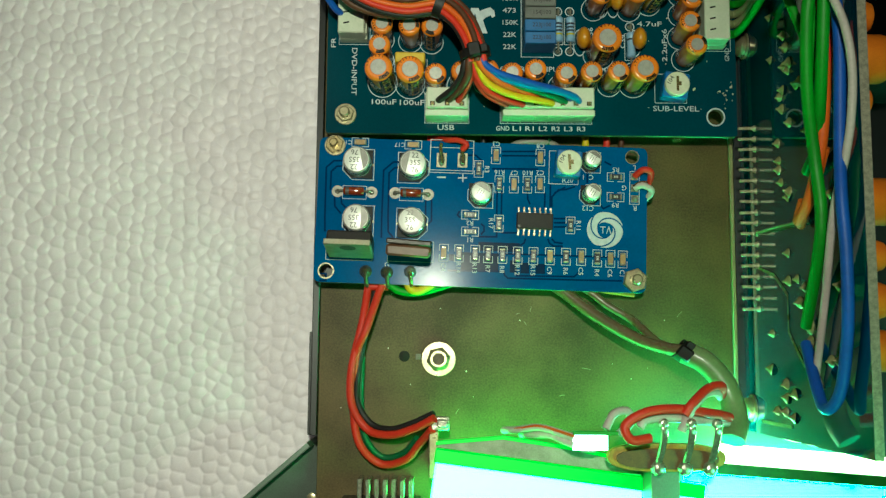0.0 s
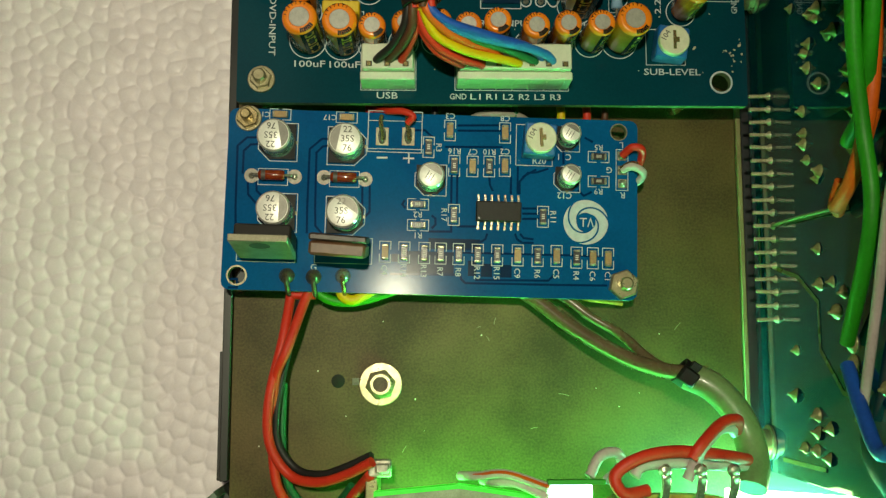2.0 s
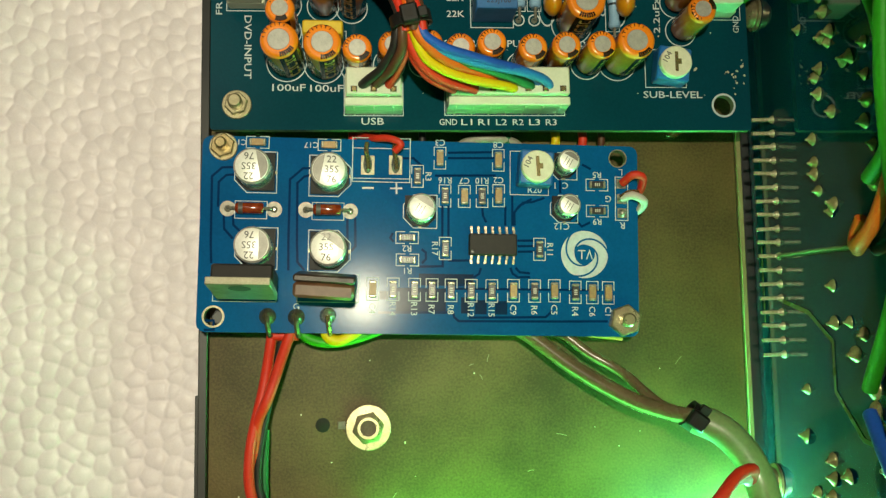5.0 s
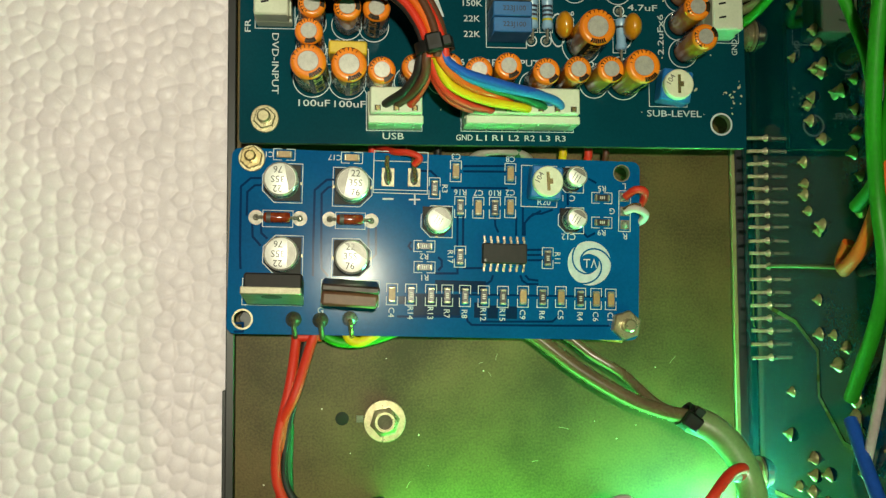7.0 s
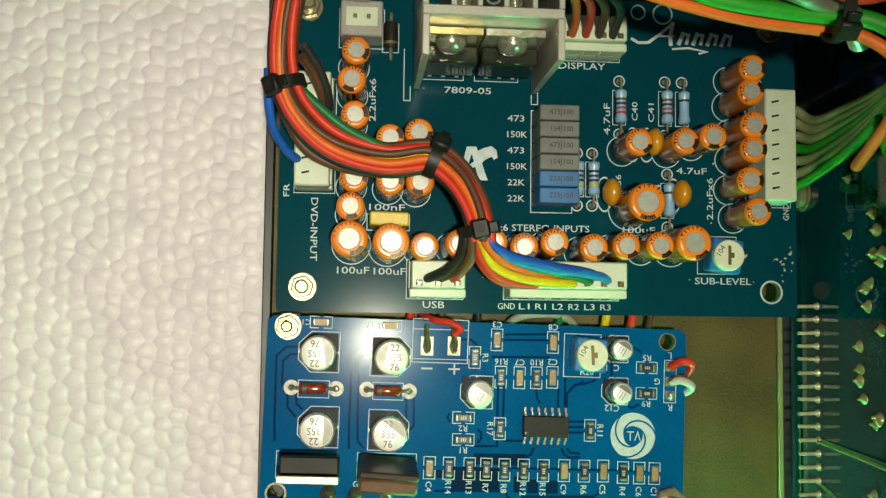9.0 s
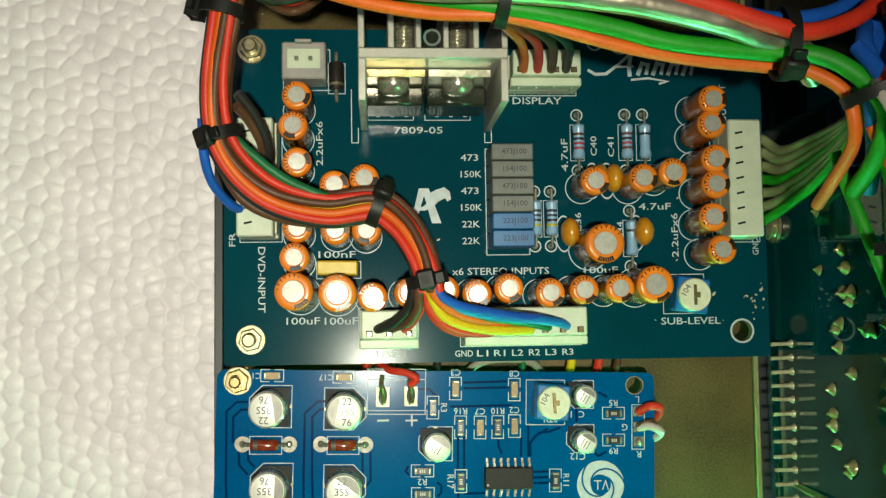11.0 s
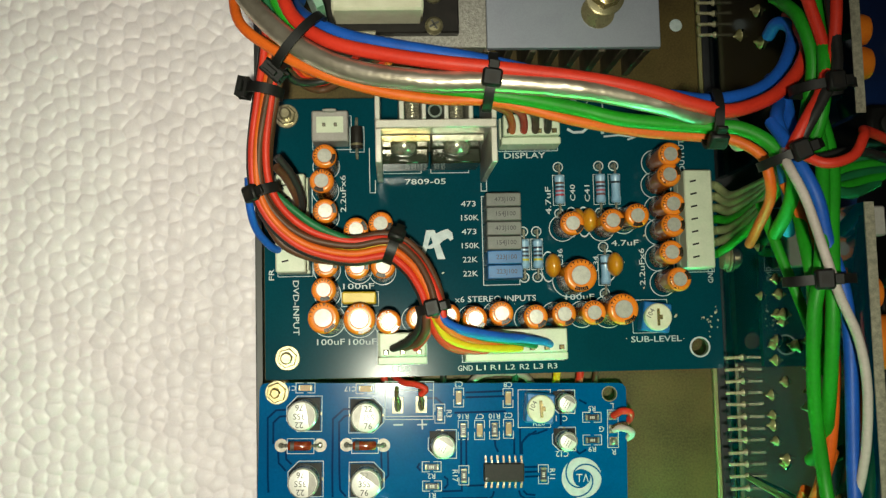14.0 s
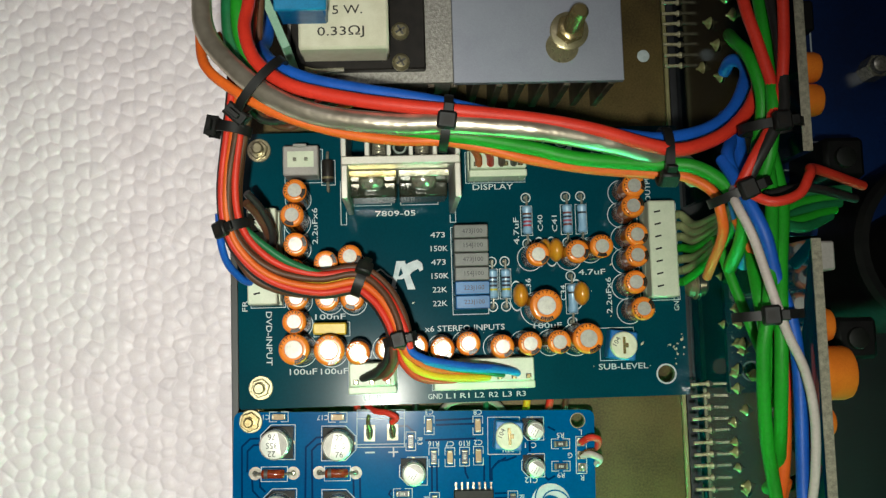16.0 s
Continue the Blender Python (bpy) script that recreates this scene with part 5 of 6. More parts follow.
wire("cable", top, [(0.4, 120, 49), (0.1, 109.0, 52), (1.4, 101.9, 54), (6.4, 95.1, 57), (13.2, 89.1, 60), (21.6, 85.1, 62), (33.7, 82.9, 64), (43.3, 82.5, 65), (57.9, 81.0, 65.4), (68.3, 79.2, 64.6), (75.2, 77.8, 63), (84, 76.6, 58), (88, 74, 54)], 1.85, SILVER, "silver sleeved cable")
wire("cable", top, [(-1.4, 112, 44), (-1.0, 103.4, 48), (0.8, 96.7, 52), (6.1, 91.6, 55), (13.8, 86.8, 57), (23.7, 83.2, 58), (33.7, 81.2, 59), (42.5, 80.6, 60), (48.5, 79.6, 59.5), (58.3, 77.1, 59), (69.0, 75.4, 58), (79.6, 74.4, 58), (84.6, 73.6, 59), (88.9, 70.8, 60), (90.0, 67.2, 60.5), (91.0, 63.4, 58), (91.6, 59.2, 50), (92.4, 57.0, 44)], 0.95, W["orange"], "orange cable")
wire("cable", top, [(24.0, 85.4, 58), (33.7, 83.0, 59), (42.5, 81.6, 60.5), (48.4, 80.7, 61), (58.2, 78.8, 60.5), (66.0, 76.9, 60.5), (79.1, 75.6, 60.5), (85.1, 75.0, 61.5), (89.6, 71.9, 63), (92.6, 67, 64), (93.4, 62, 60), (94, 58, 52)], 1.25, W["green"], "green cable")
wire("cable", top, [(6.4, 120, 45), (6.0, 110, 48), (6.6, 103, 48), (9.6, 98, 47), (12, 96, 44)], 1.5, W["green"], "green cable")
wire("cable", top, [(4.0, 120, 44), (3.8, 110, 46), (4.4, 103, 46), (7.4, 97.6, 46), (11, 94, 47)], 1.4, W["dark_green"], "green cable")
for x, c in ((2.0, "orange"), (3.4, "brown"), (4.8, "red")):
    wire("wire", top, [(x - 1, 106, 42), (x + 4, 99, 42), (x + 7, 96, 40), (x + 9, 93, 38)], 0.7, W[c])
for (x, y, z, ra, rb, hd, a) in ((11.6, 91.4, 58.4, 5.6, 3.6, -42, 190), (43.0, 82.9, 63.0, 4.4, 3.8, -8, 95), (80.3, 76.7, 61.6, 4.6, 3.8, -2, 140)):
    tie(top, x, y, z, ra, rb, hd, a)
for k, (x, c) in enumerate(((52.1, "orange"), (54.6, "red"), (57.0, "brown"), (59.6, "black"))):
    wire("wire", top, [(42.6 + 0.8 * k, 81.5 + 0.6 * k, 57), (45.5 + 1.2 * k, 82.6 + 0.5 * k, 48), (x - 2.6, 84.6, 34), (x - 0.6, 84.4, 25), (x, 83.8, 20)], 0.78, W[c])
for k, (y0, c) in enumerate(((93, "black"), (94, "brown"), (95, "red"), (96, "orange"))):
    wire("wire", top, [(6 + k, 92.5, 44 - k), (9 + k, 89.6 + 0.3 * k, 40 - k), (14 + k, 90 + 0.3 * k, 38), (20 + k, 92 - 0.5 * k, 40), (26 + k, 94, 44)], 0.7, W[c])
wire("wire", top, [(6.4, 94, 40), (9.6, 90.4, 36), (13.4, 89.6, 33), (17.6, 91.2, 35), (20, 93.6, 38)], 0.7, W["brown"])
wire("wire", top, [(6.0, 95.4, 41), (9.0, 91.6, 37.4), (13.2, 90.6, 34.6), (18.4, 92.6, 36.6), (21, 95, 40)], 0.7, W["red"])

side = thing("output_harness", "loom of green, blue and white wires along the standing boards", "cable harness")
wire("cable", side, [(98.2, 82, 58), (98.3, 73.2, 62), (97.6, 66.9, 64), (95.5, 56.0, 67), (94.5, 48.5, 67), (94.0, 42.5, 65.5), (95.4, 29.6, 61), (98.0, 17.8, 57), (98.8, 8, 57), (99.2, 0.2, 54), (100.6, -13.1, 43)], 1.18, W["green"])
wire("cable", side, [(99.6, 80, 59), (99.8, 68.4, 63), (97.7, 57.5, 66), (96.4, 48.4, 68), (96.7, 37.4, 65.5), (98.0, 27, 60), (99.6, 21, 54), (100.6, 17.8, 46.5)], 1.18, W["green"])
wire("cable", side, [(93.0, 72, 56), (95.4, 62.1, 58), (94.6, 56.5, 62), (94.4, 50.6, 64.5), (96.0, 42.4, 62.5), (98, 34, 57)], 1.1, W["green"])
wire("wire", side, [(92.4, 64, 50), (93.2, 61.4, 50), (94.9, 53.9, 52), (98.2, 42.2, 54), (99.6, 36, 54)], 0.95, W["green"])
wire("wire", side, [(91.0, 70.6, 65.0), (89.4, 68.6, 68.6), (89.6, 66.4, 70.2), (91.4, 61.6, 71), (93.5, 53.8, 71.4), (95.9, 46.4, 71), (98.9, 39.9, 70), (100.4, 32.5, 69), (100.6, 24, 67.5), (100.2, 17, 65.4), (99.4, 7.0, 61), (100.4, -7.9, 53.5), (100.8, -24.7, 46)], 0.78, W["white"])
wire("cable", side, [(90.2, 76, 62), (91.6, 70, 66.5), (94.3, 62.5, 68.4), (96.3, 55.5, 67), (98.8, 47.4, 66.5), (99.8, 37.3, 65.5), (99.6, 18.7, 64.5), (99.1, 9.4, 65.5), (99.6, -1.1, 65.5), (100.2, -13.8, 63.5), (100.2, -25.3, 59.5), (98.9, -28.9, 55.5), (99.4, -23.5, 49.5), (100.7, -16.6, 42.5)], 1.12, W["blue"])
wire("wire", side, [(91.6, 72, 62), (92.4, 68.2, 61), (95.1, 62.9, 56), (97.3, 58.4, 50)], 1.15, W["sky"])
wire("wire", side, [(93, 66, 60), (96.7, 56.6, 60), (98.2, 42.3, 60), (99.2, 33.9, 60), (99.3, 21.2, 57), (99.2, 12, 51), (99.2, 8.2, 45), (100.4, 9.4, 42), (100.6, 12.2, 44)], 1.15, W["orange"])
wire("wire", side, [(100.4, 20.6, 56), (99.8, 13, 51), (99.3, 9.0, 47), (100.6, 7.6, 42)], 1.0, W["orange"])
wire("wire", side, [(97.8, 60, 60), (99.6, 48, 60), (99.8, 36, 60), (99.8, 26, 58)], 0.9, W["red"])
wire("wire", side, [(90.8, 69.4, 70), (94.4, 67.1, 72), (99.0, 68.3, 72), (101.4, 71.6, 71), (104.1, 73.1, 67), (116.6, 71.4, 58)], 0.85, W["red"])
wire("wire", side, [(96, 69, 66), (104, 70.4, 64), (116, 69.4, 56)], 0.8, W["black"])
wire("cable", side, [(96.4, 118, 56), (95.6, 104.1, 62), (97.0, 95.4, 64), (98.5, 86.6, 65.4), (97.0, 80.4, 67), (93.4, 74.6, 68), (90.4, 68.3, 66)], 1.05, W["red"])
wire("cable", side, [(100.6, 118, 66), (100.5, 104.5, 67), (100.3, 96.3, 67), (99.8, 90.5, 67), (99, 82, 66)], 1.0, W["red"])
wire("cable", side, [(99.6, 118, 54), (99.2, 104.8, 60), (98.9, 92.6, 63), (98.1, 84.5, 66), (97.4, 76, 65), (96, 70, 62)], 1.18, W["green"])
wire("cable", side, [(100.2, 118, 58), (100.0, 103.6, 63), (99.9, 94.9, 65.5), (99.2, 83.7, 68), (96.4, 78.4, 68.5), (93.5, 73.4, 68), (91.6, 68, 65)], 0.95, W["black"])
wire("cable", side, [(101.6, 112, 56), (101.0, 100, 60), (100.6, 90, 63)], 1.3, W["green"])
wire("cable", side, [(98.6, 103, 46), (96.0, 98.4, 56), (96.2, 93.4, 62), (97.3, 85.4, 63.4), (96.4, 76, 61)], 1.15, W["green"])
wire("cable", side, [(94.6, 86, 52), (93.4, 80.3, 58), (91.2, 76.4, 62), (91.5, 71.0, 65)], 1.12, W["blue"])
wire("cable", side, [(94.8, 84, 56), (94.6, 77, 59), (93.2, 71.0, 62)], 1.25, W["blue"])
for k in range(5):
    wire("wire", side, [(99 + k, 66 - k, 58 - k), (106, 64.5 + 1.4 * k, 56 - k), (113 + k, 67 + 1.2 * k, 52)], 1.0, W["green" if k % 2 else "dark_green"])
for (x, y, z, ra, rb, hd, a) in ((94.4, 49.0, 67.6, 5.4, 3.4, -88, 100), (91.6, 69.6, 65.6, 5.0, 4.6, -70, 95), (97.6, 80.6, 65.8, 5.0, 3.8, -85, 90)):
    tie(side, x, y, z, ra, rb, hd, a)

ribbon = thing("output_wires", "fan of pale grey-green wires leaving the white output connector", "wires")
for k in range(7):
    y = 57.6 + 2.45 * k
    wire("wire", ribbon, [(95.2, y, 14.5), (97.2, y + 0.2, 13.5), (98.8, 59.5 + 1.7 * k, 18), (99.2, 62.5 + 1.2 * k, 30), (97.6, 66.0 + 0.6 * k, 44), (95.6, 68.6 + 0.3 * k, 54)], 0.95, W["pale"] if k not in (0, 3) else W["green"])

under = thing("link_wires", "red, yellow and brown wires passing beneath the two boards", "wires")
for x, c, r in ((24.0, "red", 0.8), (26.4, "brown", 0.8), (30.0, "brown", 0.8), (37.0, "black", 0.7), (62.2, "yellow", 0.85), (67.4, "red", 0.85), (71.0, "brown", 0.7), (53.0, "dark_green", 0.7)):
    wire("wire", under, [(x - 1.2, 26, 1.4 + r), (x, 30, 3.6), (x + 0.3, 33, 5.0), (x + 0.2, 37, 4.0), (x + 1.5, 44, 1.0 + r)], r, W[c])
wire("wire", under, [(42.0, 29, 2.4), (45.0, 32.2, 4.4), (50.0, 33.0, 5.2), (55.0, 32.2, 4.4), (58.0, 29.0, 2.2)], 0.8, W["grey"])

# ---- the two amplifier boards standing on edge ----
def solder_joint():
    return lathe([(1.4, 0), (1.34, 0.25), (1.0, 0.6), (0.6, 0.95), (0.36, 1.2), (0.26, 1.6), (0, 1.7)], 14, m=Matrix.Rotation(-math.pi / 2, 4, "Y"))


def pin_row(parent, y_first, count, z):
    me = shared("pin", lambda: add_lathe(box(-4.0, -0.33, -0.33, 0.2, 0.33, 0.33, 0.08), [(0.8, 0), (0.7, 0.3), (0.46, 0.6), (0.34, 0.9)], 10, 0, Matrix.Rotation(-math.pi / 2, 4, "Y")), PIN)
    for k in range(count):
        random.seed(k)
        place("header_pin", me, parent, 101.95, y_first - 2.54 * k, z + random.uniform(-0.15, 0.15), rz=random.uniform(-2.5, 2.5), ry=random.uniform(-2, 2))


front = thing("amplifier_board", "dark green amplifier board standing on edge, solder side out", "circuit board", group="amplifier boards")
part("board", box(102.0, -37.0, 0.0, 103.6, 61.4, 68.2, 0.05), [MASK_GREEN], front, "dark green board, solder side")
part("raw_edge", box(101.98, -37.0, 68.2, 103.62, 61.4, 68.5, 0.05), FIBRE_PALE, front, "pale speckled cut edge")
pin_row(front, 35.1, 18, 11.6)
joints = [(44, 35), (42.5, 34), (38, 41), (39, 45), (34, 45), (30, 45), (27, 44), (23, 46), (19, 45), (39, 31), (35, 30), (31, 34), (28, 27), (24, 27), (19, 28), (16, 33), (3, 31), (-5, 40), (-3, 36), (-3, 31),
          (-8, 37), (-14, 20), (-22, 19), (-25, 28), (-27, 33), (-31, 22), (-28, 28), (-20, 52), (-20, 55), (-31, 27), (-32, 32), (58, 24), (48, 24), (51, 32), (48, 33), (44, 32), (38, 29), (38, 39), (22, 27), (15, 32), (8, 58), (12, 54), (-6, 57)]
jm = shared("joint", solder_joint, JOINT)
for k, (y, z) in enumerate(joints):
    random.seed(k)
    s = random.uniform(0.7, 1.0)
    place("solder_joint", jm, front, 101.98, y, z, rz=random.uniform(-14, 14), ry=random.uniform(-20, 10), s=(s, s, s * random.uniform(0.8, 1.3)))
for y, z in ((-13.1, 42), (-16.6, 42), (17.8, 45.5), (-24.7, 45)):
    place("solder_joint", jm, front, 101.98, y, z, s=(1.0, 1.3, 1.3))
for y, z in ((57.2, 4.4), (-31.4, 3.4)):
    sc = part("screw_head", lathe([(0, 0), (3.3, 0), (3.3, 0.5), (2.6, 0.6), (2.6, 1.6), (1.8, 2.4), (0, 2.7)], 20, m=Matrix.Rotation(-math.pi / 2, 4, "Y")), STEEL, front, x=101.9, y=y, z=z + 2)
    part("cross_recess", box(-2.8, -1.2, -0.25, -2.5, 1.2, 0.25), INK, sc)
mt = Matrix.Translation((101.97, 0, 0)) @ Matrix(((0, 0, -1, 0), (1, 0, 0, 0), (0, 1, 0, 0), (0, 0, 0, 1)))
for pts in ([(1.5, 12), (-1.0, 22), (-6, 30), (-14, 30), (-21, 38), (-22, 44)], [(9.7, 12.4), (8.2, 43)], [(-2, 4), (12, 4)], [(45, 46), (60, 46)], [(40, 50), (10, 50)], [(-34, 30), (-34, 12)]):
    tr = add_strip(bmesh.new(), pts, 0.8, 0, 0.06)
    for v in tr.verts:
        v.co = mt @ v.co
    part("copper_line", tr, MASK_GREEN_TRACE, front)
wire("bare_wire", front, [(101.0, 9.6, 13.5), (100.4, 9.0, 28), (100.2, 8.2, 42)], 0.28, W["pale"])
part("silkscreen", add_box(add_box(box(103.62, 20, 30, 103.7, 20.4, 60), 103.62, 58, 40, 103.7, 58.4, 60), 103.62, 20, 60, 103.7, 40, 60.4), SILK, front)


def lying_cap(parent, x, y, z, d, length):
    r = d / 2
    q = Matrix.Rotation(math.pi / 2, 4, "Y")
    return part("capacitor", lathe([(0, 0), (r, 0), (r, length - 1.4), (r - 0.3, length - 0.5), (r - 1.1, length), (0, length)], 26, m=q), ORANGE_MATT, parent, "plain orange capacitor lying sideways", x=x, y=y, z=z)


for y, d, ln in ((47.2, 6.1, 7.4), (38.7, 9.6, 10.0), (30.2, 5.2, 6.6), (10.5, 9.2, 10.0), (0.0, 6.0, 8.0), (-8.5, 7.0, 8.0), (-18, 8.0, 8.5)):
    lying_cap(front, 103.7, y, 54, d, ln)
part("connector", box(104, 56.4, 56, 108.4, 61.4, 63, 0.3), NYLON_GREY, front, "pale connector")

back = thing("amplifier_board", "dark navy amplifier board standing on edge behind the heatsink", "circuit board", group="amplifier boards")
part("board", box(102.0, 76.0, 0.0, 103.6, 172, 67.6, 0.05), MASK_BLACK, back)
part("raw_edge", box(101.98, 76.0, 67.6, 103.62, 172, 67.9, 0.05), FIBRE_PALE, back, "pale cut edge")
pin_row(back, 124.2, 7, 4.6)
for k, (y, z) in enumerate(((112, 26), (106, 30), (118, 30), (104, 20), (114, 36), (109, 40), (122, 22), (99, 31))):
    random.seed(90 + k)
    place("solder_joint", jm, back, 101.98, y, z, rz=random.uniform(-14, 14))
for y, d in ((93.4, 5.6), (87.4, 5.9)):
    lying_cap(back, 103.7, y, 56, d, 7.4)
part("film_block", box(103.8, 99, 48, 109, 104.6, 60, 0.4), PLASTIC_BLACK, back)

floor_board = thing("power_board", "navy blue power board lying behind the standing boards", "circuit board")
part("board", box(104.5, 66, 23.4, 186, 170, 25, 0.1), MASK_NIGHT, floor_board)
fs = bmesh.new()
frame_strip(fs, 112, 103, 124, 110, 0.35, 25)
frame_strip(fs, 110, 80, 124, 86, 0.35, 25)
part("silkscreen", fs, SILK, floor_board)
part("board_support", box(110, 150, -1, 180, 160, 23.3), PLASTIC_BLACK, floor_board)
part("hex_nut", hex_prism(bmesh.new(), 2.6, 0, 5), SOLDER, floor_board, x=136, y=101, z=25)
part("screw_dome", lathe([(2.0, 5), (1.7, 6.3), (0, 7.0)], 16), SOLDER, floor_board, x=136, y=101, z=25)

fan = thing("cooling_fan", "matt black plastic fan housing behind the amplifier boards", "fan")
fb = bmesh.new()
add_lathe(fb, [(17, -1), (17, 42), (16, 43), (14.5, 43), (14, 40), (14, -1), (17, -1)], 40, m=Matrix.Translation((139, 62, 0)))
part("housing", fb, PLASTIC_BLACK, fan)
for cx, cy in ((121.5, 79.5), (156.5, 79.5), (121.5, 44.5), (156.5, 44.5)):
    part("corner_post", box(cx - 4, cy - 4, -1, cx + 4, cy + 4, 42, 0.8), PLASTIC_BLACK, fan)
part("hub", lathe([(0, 0), (8, 0), (8, 36), (7, 38), (0, 38.5)], 28), PLASTIC_BLACK, fan, x=139, y=62, z=-1)
for x, y in ((121.5, 79.5), (121.5, 44.5)):
    part("screw", lathe([(2.2, 0), (2.0, 0.8), (0, 1.2)], 16), DARK_PAINT, fan, x=x, y=y, z=42)

# ---- the power-amplifier heatsink at the far end ----
sink = thing("power_heatsink", "finned aluminium power heatsink with a flat top sheet", "heatsink")
part("top_sheet", box(47.2, 101.0, 20.4, 84.0, 150, 22.0, 0.15), ALU_SHEET, sink, "flat grey aluminium sheet")
part("milled_block", box(12.0, 101.2, 12.0, 47.15, 150, 21.8, 0.15), ALU_MILLED, sink, "machined aluminium block")
for k in range(9):
    random.seed(200 + k)
    part("fin", box(41.6 + 4.9 * k, 100.8 + random.uniform(-0.3, 0.4), 0.05, 43.2 + 4.9 * k, 150, 20.3, 0.2), FIN, sink)
for k in range(5):
    part("fin", box(14.0 + 6 * k, 101.8, 0.05, 15.6 + 6 * k, 150, 11.9, 0.2), FIN, sink)
dv = part("power_transistor", box(13.0, 103.6, 21.9, 41.2, 146, 24.6, 0.3), EPOXY, sink, "black power device clamped to the block")
for x, y in ((36.0, 111.6), (36.0, 104.9)):
    sc = part("screw", lathe([(0, 0), (1.9, 0), (1.85, 0.7), (1.3, 1.3), (0, 1.5)], 18), STEEL, sink, x=x, y=y, z=24.6)
    part("cross", add_box(box(-1.1, -0.2, 1.35, 1.1, 0.2, 1.56), -0.2, -1.1, 1.35, 0.2, 1.1, 1.56), INK, sc, rz=30)
bolt = thing("threaded_bolt", "brass threaded bolt with nut standing on the aluminium sheet", "bolt", 72.4, 112.0, 22.0)
part("washer", lathe([(0, 0), (4.2, 0), (4.2, 0.5), (4.0, 0.6), (0, 0.6)], 28), STEEL, bolt)
part("hex_nut", hex_prism(bmesh.new(), 3.1, 0.6, 3.4), BRASS, bolt, rz=20)
thread = []
for k in range(16):
    thread += [(1.6, 3.4 + 0.6 * k), (1.85, 3.7 + 0.6 * k)]
part("thread", lathe([(0, 0.6)] + thread + [(1.3, 13.5), (0, 13.5)], 16), BRASS, bolt)
part("second_washer", lathe([(0, -0.05), (3.6, -0.05), (3.6, 0.12), (0, 0.12)], 24), STEEL, bolt, x=-1.6, y=-3.4)

cem = thing("power_resistor", "white cement five watt power resistor lying over the power device", "resistor")
part("body", box(15.5, 105.3, 24.8, 33.6, 150, 34.0, 0.5), CEMENT, cem)
lettering("0.33ΩJ", 2.6, 24.1, 108.8, 34.0, cem, mat("resistor_print", srgb("38342c"), None, 0.6), 1, 9.4)
lettering("5 W.", 2.6, 25.4, 113.2, 34.0, cem, bpy.data.materials["resistor_print"], 1, 6.0)
part("lead", tube([(15.9, 103.6, 26.0), (18, 103.2, 25.6), (20, 103.3, 25.2), (24, 103.5, 25.0)], 0.55, 8), TIN, cem)
trim = thing("blue_trimmer_block", "translucent blue trimmer block on the edge of a green upright board", "trimmer")
part("body", box(12.3, 110.0, 35.0, 21.6, 117.5, 43.0, 0.4), TRIM_BLUE, trim)
part("lid", box(11.9, 109.8, 43.0, 21.9, 117.6, 44.0, 0.3), mat("blue_lid", srgb("1f86b8"), srgb("18709c"), 0.3, coat=0.4), trim)
part("foot", box(13, 111, 34.05, 20, 116, 35.0), TRIM_BLUE, trim)
upr = thing("upright_board", "small green circuit board standing by the power resistor", "circuit board")
ub = bmesh.new()
add_box(ub, -0.8, 0, 21.9, 0.8, 34, 42, 0.1, m=Matrix.Translation((14.0, 103.2, 0)) @ Matrix.Rotation(math.radians(22), 4, "Z"))
part("board", ub, mat("pale_green_board", srgb("8fb09a"), srgb("6f9680"), 0.5, size=6), upr)

# ---- below: the leads, the grey cable and the lit front panel ----
leads = thing("power_leads", "red, black and green leads looping from the blue board", "wire")
wire("lead", leads, [(10.0, -1.2, 9.6), (9.8, -3.8, 8), (8.8, -11.8, 10), (6.4, -23.4, 10), (6.7, -31.5, 9), (10.6, -37.0, 9), (16.1, -37.8, 12), (21.4, -36.1, 15), (26.0, -33.6, 18)], 0.95, W["red"])
wire("lead", leads, [(14.6, -1.2, 9.6), (12.9, -3.9, 9), (9.9, -13.6, 12), (7.5, -19.3, 10), (6.7, -29.3, 7), (8.0, -39.8, 6), (13.2, -45.1, 5), (19.3, -43.8, 8), (22.7, -39.7, 12), (25.6, -36.0, 17)], 0.95, W["red"])
wire("lead", leads, [(9.8, -3.4, 8.2), (14.6, -3.4, 8.2)], 0.9, W["red"])
wire("lead", leads, [(11.6, -4, 7.2), (9.6, -14, 8.6), (7.8, -24, 8.4), (7.9, -31, 7.6), (11.4, -35.8, 7.8), (16.2, -36.6, 10.6), (21.2, -34.9, 13.6), (25.8, -32.6, 16.6)], 0.75, W["black"])
wire("lead", leads, [(8.6, -20, 6), (8.4, -30, 5.4), (9.4, -38.6, 4.6), (13.6, -43.6, 4), (18.8, -42.4, 6.6), (22.0, -38.6, 11)], 0.75, W["dark_green"])
wire("lead", leads, [(14.6, -2.6, 8.4), (17.0, -4.2, 8), (20.6, -4.7, 7.6), (24.7, -4.0, 7.4), (30.0, -2.2, 7)], 0.95, W["green"])
wire("lead", leads, [(19.2, -2.4, 9.4), (20.0, -3.9, 9.2), (21.8, -4.4, 9.0), (24.0, -3.4, 8.8), (26, -2.0, 8.6)], 1.0, W["yellow"])
cable = thing("sheathed_cable", "grey-green sheathed cable opening into red and white cores", "cable")
wire("sheath", cable, [(46, 2, 6), (55.0, -3.2, 8), (63.5, -9.9, 11), (72.0, -15.2, 15), (78.0, -17.5, 19), (81.4, -18.3, 22), (85.5, -20.6, 23.5), (88.7, -24.6, 24)], 1.45, SHEATH, n=14)
